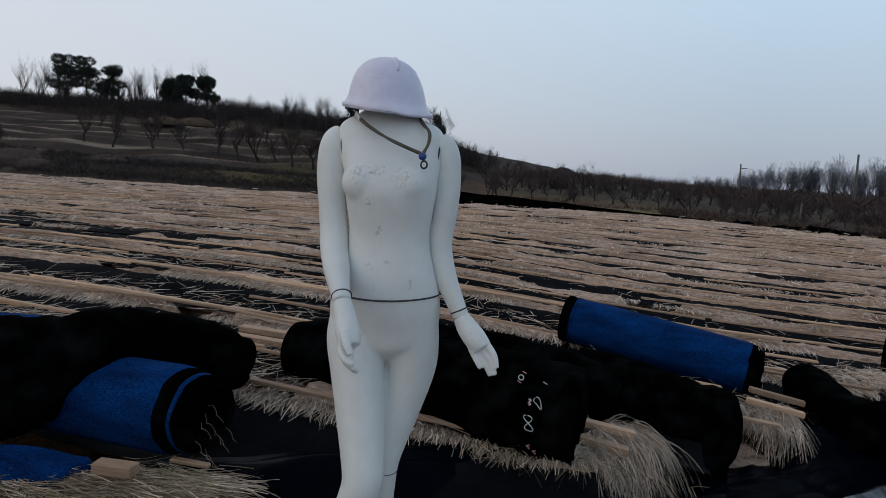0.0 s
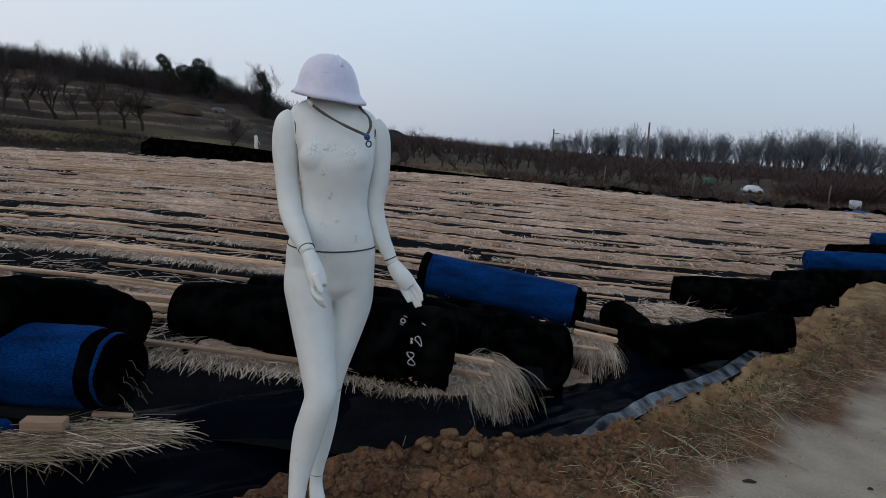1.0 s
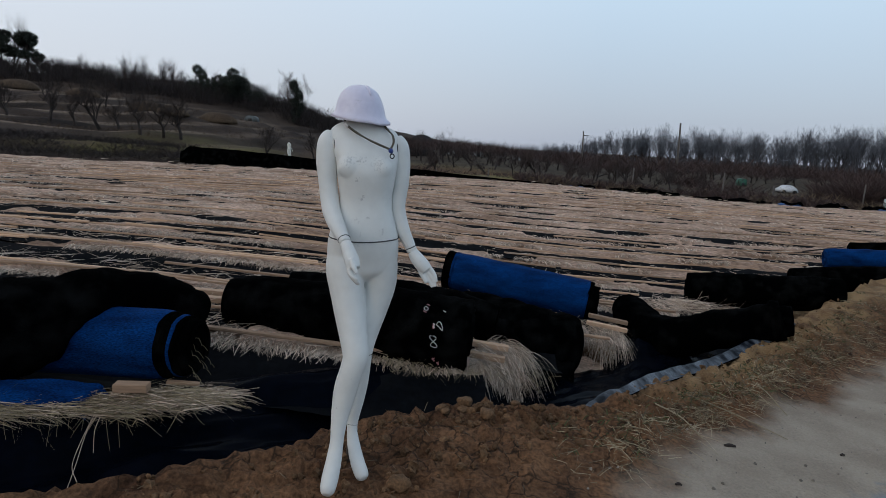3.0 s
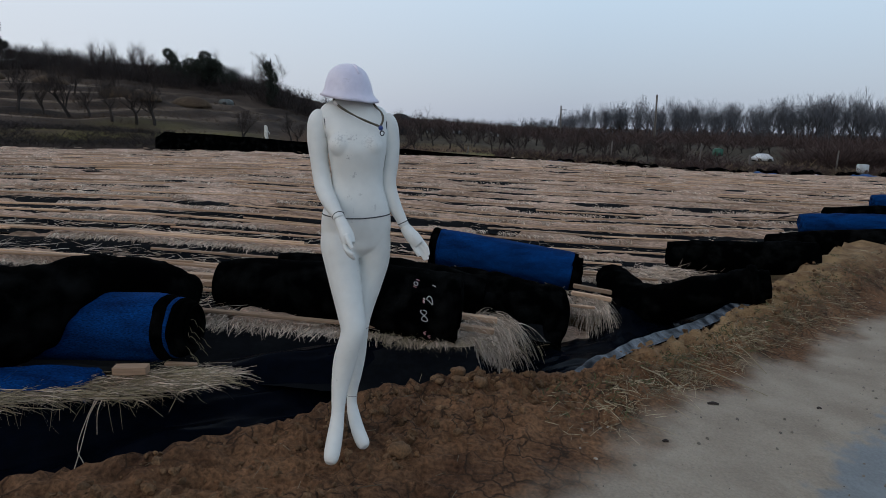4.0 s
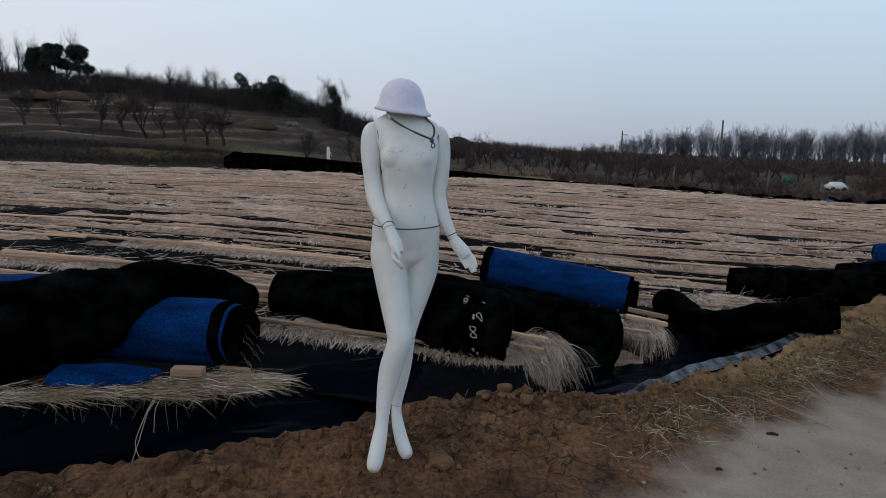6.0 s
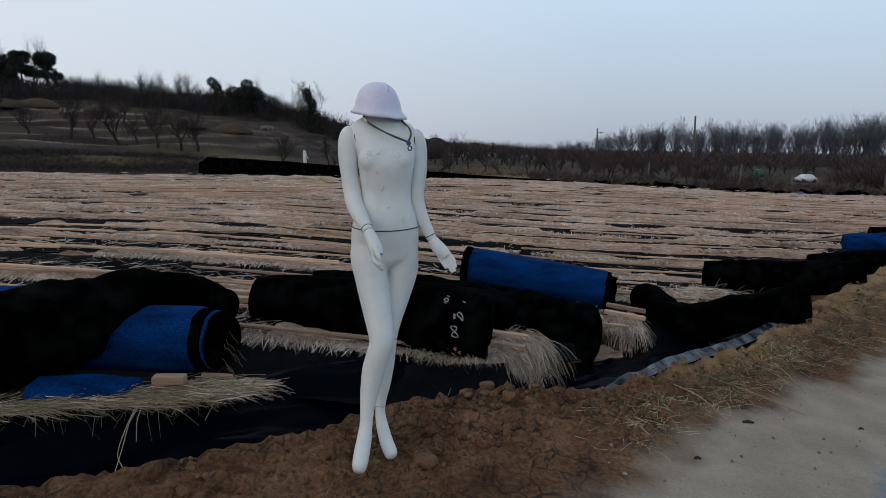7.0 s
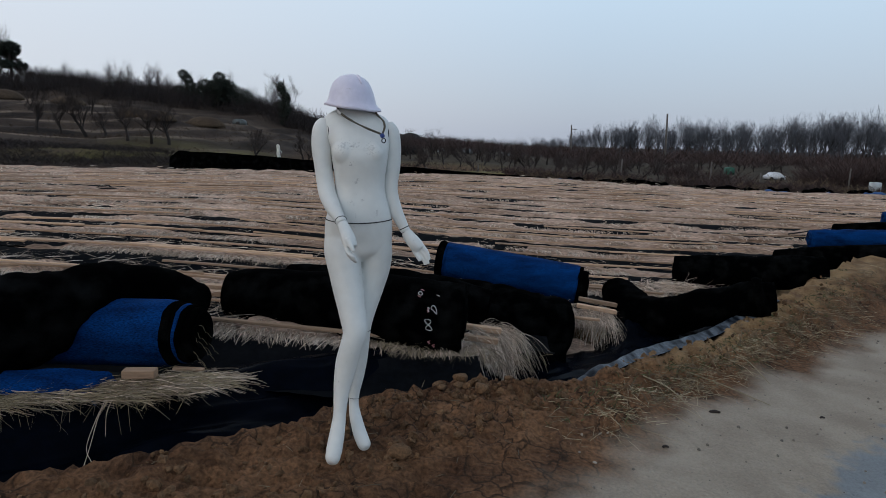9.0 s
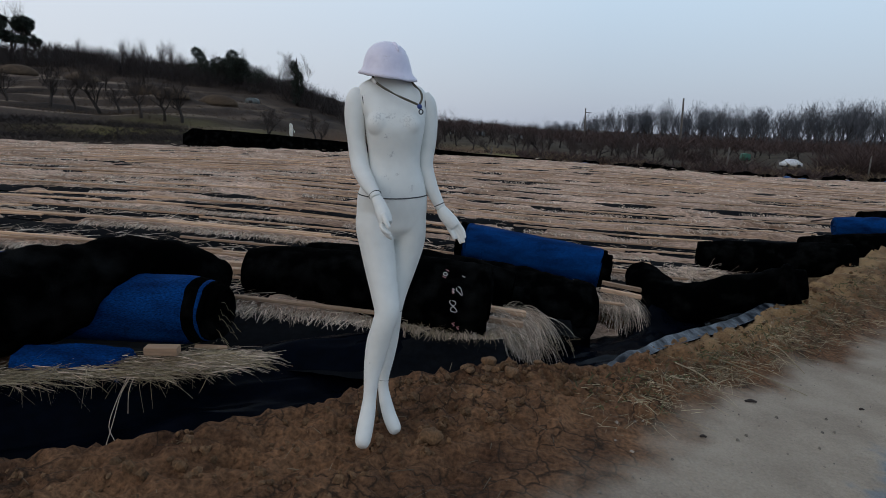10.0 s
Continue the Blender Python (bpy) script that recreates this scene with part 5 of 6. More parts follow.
tufts("grass_tufts", 140, (1.2, 5.5), [M_WEED, M_OLIVE, M_GREEN], "dry and green grass tufts along the bank's foot")
for a, b in (((1.9, 1.6, 0.05), (2.35, 1.2, 0.02)), ((1.62, 1.30, 0.07), (1.80, 1.02, 0.03)), ((2.4, 2.05, 0.12), (2.55, 1.6, 0.0))):
    bm = bmesh.new()
    mid = [(u + v) / 2 + 0.02 for u, v in zip(a, b)]
    tube(bm, spline([(a[0], a[1], land_at(a[0], a[1]) + 0.01, 0.004), (mid[0], mid[1], land_at(mid[0], mid[1]) + 0.02, 0.004), (b[0], b[1], land_at(b[0], b[1]) + 0.008, 0.0025)], 12), 6)
    tagged(part("dry_stalk", bm, M_OLIVE), "pale dry stalk lying on the bank", "stalk")
for line in ([(-1.14, 0.42, 0.22), (-1.15, 0.36, 0.17), (-1.14, 0.25, 0.06), (-1.11, 0.10, -0.02)], [(-1.15, 0.42, 0.22), (-1.165, 0.36, 0.15), (-1.155, 0.26, 0.07), (-1.10, 0.20, 0.03)], [(-1.12, 0.42, 0.22), (-1.136, 0.40, 0.16), (-1.14, 0.39, 0.06)]):
    bm = bmesh.new()
    tube(bm, [(*p, 0.0015) for p in spline(line, 14)], 5)
    tagged(part("hanging_stem", bm, M_STRAW), "long straw hanging from the bed into the ditch", "stalk", "hanging straws")
for x, y, s in ((1.93, 0.985, 0.03), (1.49, 0.49, 0.014), (2.6, 1.1, 0.012)):
    bm = bmesh.new()
    tube(bm, spline([(x - s, y, land_at(x, y) + 0.005, 0.004 + s * 0.1), (x, y + 0.004, land_at(x, y) + 0.008, 0.005 + s * 0.12), (x + s, y - 0.003, land_at(x, y) + 0.005, 0.003 + s * 0.08)], 10), 7)
    tagged(part("dark_twig", bm, M_BARK), "small dark twig on the sandy road", "twig")


def clods():
    bm = bmesh.new()
    for i in range(1500):
        x = rng.uniform(-1.5, 1.7) if i < 1250 else rng.uniform(1.5, 4.6)
        e, d = float(road_edge(x)), float(bank_top(x))
        r = rng.uniform(0.45, 0.97) if i > 260 else rng.uniform(0.78, 0.95)
        if i < 120:
            x = rng.uniform(0.4, 1.15)
            e, d = float(road_edge(x)), float(bank_top(x))
        y = e + (d - e) * r
        s = min(rng.gamma(1.4, 0.0045 if i > 260 else 0.0055) + 0.0025, 0.022)
        made = bmesh.ops.create_icosphere(bm, subdivisions=1 if s < 0.018 else 2, radius=s, matrix=pose(x, y, land_at(x, y) + s * 0.1, *rng.uniform(0, 360, 3)) @ Matrix.Diagonal((1.2, 0.95, 0.75, 1)))
        for v in made["verts"]:
            v.co += Vector(rng.normal(0, s * 0.17, 3))
    tagged(part("soil_clods", bm, M_CLOD, flat=True), "crumbled lumps of brown soil on the bank", "soil", kind="stuff")


def pebbles():
    bm = bmesh.new()
    for i in range(420):
        x = rng.uniform(0.4, 5.5)
        y = float(road_edge(x)) - rng.uniform(-0.2, 1.9) ** 1
        s = min(rng.gamma(1.3, 0.003) + 0.0016, 0.009)
        bmesh.ops.create_icosphere(bm, subdivisions=1, radius=s, matrix=pose(x, y, land_at(x, y) + s * 0.2, *rng.uniform(0, 360, 3)) @ Matrix.Diagonal((1.3, 1, 0.7, 1)))
    tagged(part("pebbles", bm, M_PEBBLE, flat=True), "small grey and tan pebbles on the sandy road", "pebbles", kind="stuff")


def crest_lumps():
    """Broken, angular lumps bedded in the crest beside the straw."""
    for i in range(10):
        x = rng.uniform(0.35, 1.15)
        e, d = float(road_edge(x)), float(bank_top(x))
        y = e + (d - e) * rng.uniform(0.82, 0.97)
        s = rng.uniform(0.022, 0.048)
        bm = bmesh.new()
        made = bmesh.ops.create_icosphere(bm, subdivisions=3, radius=1, matrix=Matrix.Diagonal((s * rng.uniform(1.0, 1.6), s, s * 0.5, 1)))
        cuts = [Vector(rng.normal(size=3)).normalized() for k in range(7)]
        for v in made["verts"]:
            c = v.co.copy()
            for q in cuts:
                over = c.dot(q) - s * 0.72
                if over > 0:
                    c -= q * over
            v.co = c * (1 + 0.10 * float(fbm(c.x * 60 + i, c.y * 60 + c.z * 50, 3, i)))
        ob = part("soil_clod", bm, M_CLOD)
        ob.matrix_basis = pose(x, y, land_at(x, y) + s * 0.1, rng.normal(0, 8), rng.normal(0, 8), rng.uniform(0, 180))
        tagged(ob, "broken lump of brown soil on the crest", "soil", "lumps on the crest")


clods()
crest_lumps()
pebbles()
bm = bmesh.new()
made = bmesh.ops.create_icosphere(bm, subdivisions=3, radius=0.042, matrix=pose(0.245, 0.13, land_at(0.245, 0.13) + 0.02) @ Matrix.Diagonal((1.2, 1, 0.8, 1)))
for v in made["verts"]:
    v.co += v.normal * 0.006 * float(fbm(v.co.x * 40, v.co.y * 40 + v.co.z * 30, 3, 1))
tagged(part("soil_clod", bm, M_CLOD), "fist-sized brown clod beside the mannequin's foot", "soil")


# ---- far edge of the field ----
def net_fence():
    xs = np.linspace(-11.75, 6.0, 160)
    h = np.interp(xs, [-12.3, -9.3, -7, -5.4, -1.9, 2.1, 4.6, 6], [0.72, 0.66, 0.56, 0.48, 0.36, 0.22, 0.14, 0.1])
    vs = np.linspace(0, 1, 6)
    X = np.repeat(xs[:, None], 6, 1)
    Y = 25.4 + 0.08 * fbm(X * 0.8, vs[None] * 2, 3, 3)
    base = land_z(xs, xs * 0 + 25.4)[:, None] - 0.1
    top = np.interp(xs, [-12.3, -9.3, -7, -5.4, -1.9, 2.1, 4.6, 6], [0.80, 0.73, 0.6, 0.5, 0.38, 0.17, 0.07, 0.0])[:, None] - 0.25 * smooth(-11.3, -11.75, xs)[:, None] + 0.02 * fbm(X[:, :1] * 1.3, 0.0, 3, 5)
    Z = base * (1 - vs[None]) + top * vs[None]
    v = np.stack([X, Y, Z], -1).reshape(-1, 3)
    f = grid_faces(len(xs), 6)
    fence = thing("net_fence", (0, 0, 0), "low black shade-net fence along the field's far edge", "fence")
    mesh_part("net", mesh_of("net", np.vstack([v, v + [0, 0.03, 0]]), np.vstack([f, f[:, ::-1] + len(v)]), M_BLACK), fence)
    for x in np.arange(-11.6, 6, 2.2):
        bm = bmesh.new()
        z = land_at(x, 25.5)
        tube(bm, [(x, 25.5, z - 0.1, 0.025), (x, 25.5, float(np.interp(x, xs, top[:, 0])) + 0.05, 0.022)], 7)
        part("post", bm, M_POLE, fence)


net_fence()


# ---- trees ----
def bare_tree(height, spread, levels, kids, seed, lean=0.25, trunk=0.07, upright=0.5, first=0.25, finest=0.0):
    """Tapered limbs, forking down to twigs: (wood mesh data, twig mesh data)."""
    r = np.random.default_rng(seed)
    out = ([], []), ([], [])

    def limb(p, d, length, rad, level):
        verts, faces = out[0 if level < 2 else 1]
        n = 4 if level < 2 else 3
        steps = 4 if level < 3 else 2
        pts = [np.array(p, float)]
        for i in range(steps):
            d = d + r.normal(0, lean * 0.5, 3) + np.array((0, 0, 0.06))
            d /= np.linalg.norm(d)
            pts.append(pts[-1] + d * length / steps)
        start = len(verts)
        for i, q in enumerate(pts):
            rr = max(rad * (1 - 0.6 * i / steps), finest)
            u = np.cross(d, (0.3, 0.9, 0.1))
            u /= np.linalg.norm(u)
            w = np.cross(d, u)
            for j in range(n):
                a = 2 * math.pi * j / n
                verts.append(q + rr * (math.cos(a) * u + math.sin(a) * w))
        for i in range(steps):
            for j in range(n):
                faces.append((start + i * n + j, start + i * n + (j + 1) % n, start + (i + 1) * n + (j + 1) % n, start + (i + 1) * n + j))
        if level < levels:
            for c in range(kids[level]):
                t = first + (1 - first) * (c + r.uniform(0, 1)) / kids[level] if level else first + (1 - first) * (c + 0.6) / kids[level]
                k = min(int(t * steps), steps - 1)
                q = pts[k] + (pts[k + 1] - pts[k]) * (t * steps - k)
                az = r.uniform(0, 6.283)
                nd = np.array((math.cos(az) * spread, math.sin(az) * spread, upright + r.uniform(-0.2, 0.4)))
                nd = nd + d * 0.5
                nd /= np.linalg.norm(nd)
                limb(q, nd, length * r.uniform(0.5, 0.75), rad * (1 - 0.6 * t) * 0.62, level + 1)
    limb((0, 0, -0.1), np.array((0.0, 0.0, 1.0)), height * 0.55, trunk, 0)
    return out


def tree_thing(name, data, mats, label, category, group):
    ob = thing(name, (0, 0, 0), label, category, group)
    for nm, (v, f), m in (("trunk", data[0], mats[0]), ("crown", data[1], mats[1])):
        mesh_part(nm, mesh_of(nm, np.array(v), f, m, True), ob)
    return ob


def plant(proto, spots):
    """Puts copies of the given trees on the land at (x, y, scale)."""
    for i, (x, y, s) in enumerate(spots):
        src = proto[i % len(proto)]
        m = Matrix.Translation((x, y, land_at(x, y))) @ Matrix.Rotation(rng.uniform(0, 6.28), 4, "Z")
        c = copy_thing(src, m)
        c.scale = (s, s, s * rng.uniform(0.9, 1.15))
    for src in proto:
        for o in (*src.children_recursive, src):
            bpy.data.objects.remove(o)


orchard = [tree_thing("fruit_tree", bare_tree(2.8, 1.0, 4, (6, 5, 4, 3), s, 0.4, 0.12, 0.55, 0.3, 0.006), (M_BARK, M_TWIG), "leafless pruned fruit tree in a dry orchard", "tree", "orchard trees") for s in (1, 2, 3)]
spots = [(-27.2, 40.4, 1.0), (-25.8, 40.8, 0.85), (-24.4, 41.5, 1.15), (-23.4, 42.0, 0.85), (-19.8, 37.9, 0.95), (-18.6, 38.5, 1.05), (-17.75, 39.1, 0.95), (-30.4, 40.8, 0.95), (-33.5, 41.5, 1.05), (-36.4, 40.5, 1.0), (-39.5, 41.0, 1.0)]
spots += [(x + rng.normal(0, 0.6), 46 + rng.uniform(0, 5), rng.uniform(0.7, 0.95)) for x in (-46, -42, -38, -34, -31, -28, -25.5)]
spots += [(x, 36 + rng.uniform(0, 8), rng.uniform(0.5, 0.7)) for x in (-44, -13.5, -11.5, -10, -9, -7.4, -6)]
plant(orchard, spots)
orchard = [tree_thing("fruit_tree", bare_tree(2.5, 1.0, 4, (7, 5, 4, 4), s, 0.5, 0.1, 0.4, 0.25), (M_BARK, M_FARTWIG), "leafless brown fruit tree in the far orchard", "tree", "far orchard trees") for s in (4, 5, 6)]
spots = []
for row in range(7):
    y = 46 + row * 6.5
    for x in np.arange(-8 + row * -1.0, 34 + row * 5, 2.1):
        if x < 23 or row > 3:
            spots.append((x + rng.normal(0, 0.4), y + rng.normal(0, 0.6) + 0.15 * x, rng.uniform(0.85, 1.15) * (0.75 if row == 0 else 1.0)))
spots += [(x + rng.normal(0, 0.4), 35 + rng.uniform(0, 8), rng.uniform(0.5, 0.75)) for x in np.arange(-4, 15, 1.6)]
plant(orchard, spots)
forest = [tree_thing("bare_tree", bare_tree(11.0, 0.65, 4, (8, 4, 3, 3), s, 0.25, 0.24, 0.5, 0.36, 0.013), (M_PALEBARK, M_HAZETWIG), "tall leafless tree in the far wood, grey crown with painted haze", "tree", "far wood") for s in (11, 12, 13, 14)]
spots = []
for i in range(295):
    x = 14 + 104 * ((i * 0.618034) % 1) + rng.normal(0, 1.6)
    y = 138 + rng.uniform(0, 26) - 0.2 * x
    s = np.interp(x, [14, 24, 32, 40, 52, 65, 73, 79, 90, 120], [0.2, 0.30, 0.44, 0.55, 0.56, 0.56, 0.62, 0.70, 0.66, 0.70]) * rng.uniform(0.8, 1.06)
    spots.append((x, y, s * 1.16))
plant(forest, spots)
ridge = [tree_thing("bare_tree", bare_tree(4.0, 0.6, 4, (8, 5, 4, 3), s, 0.3, 0.07, 0.8, 0.2), (M_BARK, M_TWIG), "thin leafless tree on the hill's crest", "tree", "trees on the crest") for s in (21, 22, 23)]
spots = [(rng.uniform(-75, -14), rng.uniform(68, 80), rng.uniform(0.45, 0.85)) for i in range(44)]
spots += [(rng.uniform(-78, -52), rng.uniform(70, 82), rng.uniform(1.0, 1.6)) for i in range(26)]
spots += [(-36 + rng.normal(0, 2), 72, 0.9) for i in range(6)]
plant(ridge, spots)


def brush(name, n, spot, mat, label, cat, length, width, up=1.0, rise=0.0):
    """A thicket of fine stems along a strip of land."""
    x, y = spot(n)
    z = land_z(x, y)
    a = rng.uniform(0, 6.28, n)
    ln = rng.uniform(*length, n)
    v, f = ribbons(np.stack([x, y, z - 0.05 + rise + rng.uniform(0, 0.5, n) * ln], 1), np.stack([np.cos(a) * 0.6, np.sin(a) * 0.6, rng.uniform(0.3, 1, n) * up], 1), ln, np.full(n, width), ln * 0.15)
    tagged(new(name, mesh_of(name, v, f, mat, True)), label, cat, kind="stuff")


def clumped(xr, yr, seed, cut=-0.1, f=0.3):
    def spot(n):
        x, y = rng.uniform(*xr, n * 3), rng.uniform(*yr, n * 3)
        k = (fbm(x * f, y * f, 3, seed) > cut) & ~((x > 23) & (x < 36) & (y > 38) & (y < 64))
        x, y = x[k], y[k]
        return x[:n], y[:n]
    return spot


def put_brush(name, n, spot, *rest, **kw):
    x, y = spot(n)
    brush(name, len(x), lambda m: (x, y), *rest, **kw)


put_brush("crest_thicket", 34000, clumped((-85, -12), (65, 76), 3, -0.5), M_THICKET, "dark leafless thicket along the hill's crest", "thicket", (0.5, 1.8), 0.03, up=1.7)
put_brush("hill_brush", 26000, clumped((-60, -11.4), (25.6, 31.5), 5, -0.35), M_THICKET, "dark dry brush on the bank behind the field", "brush", (0.12, 0.42), 0.02)
put_brush("hill_grass", 9000, clumped((-60, -12), (31, 66), 6, 0.0, 0.15), M_MOUND, "dry brown grass on the terraces", "grass", (0.12, 0.35), 0.025)
put_brush("strip_brush", 6000, clumped((-6, 22), (29, 46), 11, 0.05, 0.3), M_BRUSH, "low brown brush on the grass strip", "brush", (0.12, 0.4), 0.02)
put_brush("edge_brush", 9000, clumped((3, 30), (25.6, 28.5), 7, -0.3, 0.5), M_BRUSH, "brown dry brush along the field's edge", "brush", (0.15, 0.5), 0.022)
put_brush("edge_weeds", 2500, clumped((2, 30), (25.2, 27), 8, 0.0, 0.5), M_WEED, "pale dry weeds along the field's edge", "weeds", (0.15, 0.45), 0.02)
put_brush("wood_undergrowth", 9000, clumped((20, 130), (118, 138), 9, -0.5, 0.1), M_BRUSH, "dark undergrowth before the far wood", "brush", (1.0, 3.0), 0.16)
put_brush("orchard_twigs", 22000, clumped((-9, 75), (56, 98), 12, -0.35, 0.25), M_BRUSH, "mass of fine brown twigs in the far orchard", "twigs", (0.5, 1.3), 0.04, rise=1.0)
put_brush("wood_stems", 1500, clumped((16, 44), (112, 150), 15, -0.6, 0.1), M_HAZETWIG, "close grey stems at the far wood's edge", "stems", (0.8, 2.0), 0.1, up=6.0)
put_brush("wood_stems", 2600, clumped((38, 130), (112, 150), 14, -0.6, 0.1), M_HAZETWIG, "close grey stems in the far wood", "stems", (1.5, 4.2), 0.07, up=5.0)
put_brush("brush_pile", 9000, clumped((21.2, 28), (32.0, 36.5), 18, -0.4, 0.5), M_BRUSH, "heap of dry reddish brushwood at the field's corner", "brush", (0.6, 1.9), 0.022)
put_brush("pile_weeds", 900, clumped((17, 27), (31, 36), 19, 0.0, 0.5), M_WEED, "pale dry stems before the brushwood", "weeds", (0.3, 0.8), 0.025)
put_brush("mid_brush", 3000, clumped((20, 42), (44, 60), 10, 0.0, 0.2), M_BRUSH, "tangled brown brush beside the track", "brush", (0.4, 1.3), 0.04)


def leafy(name, place, blobs, trunk, label, group=""):
    """An evergreen: trunk, limbs and many small tufts of needles."""
    tree = thing(name, place, label, "tree", group)
    bm = bmesh.new()
    tube(bm, [(*p, r) for p, r in trunk], 7)
    for c, r, n in blobs:
        k = min(len(trunk) - 1, max(1, int(len(trunk) * 0.6)))
        tube(bm, [(*trunk[k][0], 0.05), (*((np.array(trunk[k][0]) + np.array(c)) / 2), 0.04), (*c, 0.02)], 5)
    part("trunk", bm, M_BARK, tree)
    V, F, off = [], [], 0
    for c, r, n in blobs:
        n = int(n * 2.2)
        d = rng.normal(size=(n, 3))
        d /= np.linalg.norm(d, axis=1)[:, None]
        p = np.array(c) + d * np.array(r) * rng.uniform(0.35, 1.05, n)[:, None] ** 0.6
        v, f = ribbons(p, d + rng.normal(0, 0.6, (n, 3)), rng.uniform(0.14, 0.36, n), np.full(n, 0.055), np.zeros(n))
        V.append(v)
        F.append(f + off)
        off += len(v)
    mesh_part("crown", mesh_of("crown", np.vstack(V), np.vstack(F), M_PINE, True), tree)
    return tree


def pine(x, y, h, seed):
    r = np.random.default_rng(seed)
    blobs = []
    for i in range(17):
        a = r.uniform(0, 6.28)
        t = r.uniform(0.36, 1.0)
        w = (1.15 - t) * 0.5 + 0.15
        blobs.append(((math.cos(a) * w * h * 0.5, math.sin(a) * w * h * 0.5, t * h), (h * 0.13, h * 0.13, h * 0.085), 190))
    leafy("pine_tree", (x, y, land_at(x, y)), blobs, [((0, 0, -0.3), 0.14), ((0.1, 0, h * 0.4), 0.1), ((0, 0.1, h * 0.75), 0.07), ((0, 0, h * 0.98), 0.03)], "dark pine with flat needle clumps on the crest", "pines on the crest")


for i, (x, y, h) in enumerate(((-54.4, 71, 3.9), (-51.6, 70, 4.2), (-49.3, 71, 4.3), (-72, 72, 6.4), (-68.5, 72, 6.0), (-66, 74, 5.2))):
    pine(x, y, h, i)
g = land_at(-25, 69)
leafy("evergreen_tree", (-25.2, 69, g), [((rng.normal(0, 1.2), rng.normal(0, 0.8), rng.uniform(0.6, 2.6)), (0.9, 0.9, 0.55), 240) for i in range(14)] + [((2.2, 0, 1.3), (1.6, 1, 0.8), 500), ((-1.6, 0, 1.2), (1.3, 1, 0.8), 400), ((0.3, 0, 2.3), (1.2, 1, 0.7), 450), ((0.2, 0, 3.2), (0.6, 0.6, 0.45), 220)], [((0, 0, -0.3), 0.16), ((0, 0, 1.5), 0.12), ((0, 0, 3.9), 0.04)], "dense dark evergreen on the crest")
leafy("evergreen_tree", (-28.6, 69, land_at(-28.6, 69)), [((rng.normal(0, 0.25), 0, z), (0.7 - 0.1 * z, 0.6, 0.35), 160) for z in (0.8, 1.4, 2.0, 2.6, 3.1)], [((0, 0, -0.3), 0.1), ((0, 0, 1.5), 0.07), ((0, 0, 3.2), 0.02)], "small dark conical evergreen on the crest")
x, y = -17.2, 66
leafy("ivy_tree", (x, y, land_at(x, y)), [((rng.normal(0, 0.2), rng.normal(0, 0.2), z), (rng.uniform(0.18, 0.42), 0.35, 0.35), 90) for z in np.arange(0.4, 4.3, 0.36)], [((0, 0, -0.3), 0.16), ((0.05, 0, 2.2), 0.12), ((0, 0, 4.8), 0.03)], "ivy-covered trunk standing on the slope")
ivy_top = [tree_thing("bare_tree", bare_tree(6.6, 0.8, 4, (9, 4, 4, 3), 31, 0.3, 0.13, 0.5, 0.4, 0.012), (M_BARK, M_TWIG), "leafless branches above an ivy-covered trunk", "tree", "")]
plant(ivy_top, [(x + 0.1, y, 0.74)])


# ---- low round mounds on the terraces ----
def mound(x, y, r, h, seed):
    bm = bmesh.new()
    rows = []
    for t in np.linspace(0, 1, 9):
        ring = []
        for j in range(24):
            a = 2 * math.pi * j / 24
            k = 1 + 0.12 * float(fbm(math.cos(a) * 1.5 + seed, math.sin(a) * 1.5, 2, seed))
            ring.append((r * k * math.cos(a) * math.cos(t * 1.5), r * 0.8 * k * math.sin(a) * math.cos(t * 1.5), h * math.sin(t * 1.57) - 0.3))
        rows.append(ring)
    loft(bm, rows)
    ob = part("earth_mound", bm, M_MOUND)
    ob.location = (x, y, land_at(x, y) + 0.15)
    tagged(ob, "low round mound of dry brown turf on the terraces", "mound", "mounds on the hill")


for i, (x, y, r, h) in enumerate(((-41.8, 58.5, 1.9, 0.95), (-25.8, 51.0, 1.5, 0.85), (-22.8, 49.0, 1.4, 0.85), (-20.1, 51.5, 1.6, 0.85), (-43.5, 55.5, 1.9, 0.9), (-33.0, 54.0, 1.5, 0.8))):
    mound(x, y, r, h, i)


# ---- poles, car and sheds far off ----
def pole(x, y, top, r, label, arm=True):
    z = land_at(x, y)
    p = thing("utility_pole", (x, y, z), label, "pole", "poles")
    bm = bmesh.new()
    tube(bm, [(0, 0, -0.2, r), (0, 0, (top - z) * 0.5, r * 0.9), (-0.1, 0, top - z, r * 0.75)], 8)
    part("post", bm, M_POLE, p)
    if arm:
        bm = bmesh.new()
        box(bm, (0.9, 0.08, 0.1), pose(0.35, 0, top - z - 0.6), 0.01)
        part("cross_arm", bm, M_POLE, p)


pole(26.1, 74.5, 5.45, 0.14, "slender grey utility pole without wires", False)
pole(18.7, 95, 4.5, 0.13, "grey utility pole with a short arm")
for x, y, h in ((13.6, 30, 1.25), (9.9, 33, 1.2), (20.9, 30.5, 1.2), (6.3, 31, 0.5), (2.0, 33, 0.4), (16.6, 31, 0.8)):
    bm = bmesh.new()
    tube(bm, [(0, 0, -0.1, 0.04), (0.02, 0, h, 0.035)], 7)
    ob = part("stake", bm, M_POLE)
    ob.location = (x, y, land_at(x, y))
    tagged(ob, "weathered wooden stake at the field's edge", "stake", "stakes")


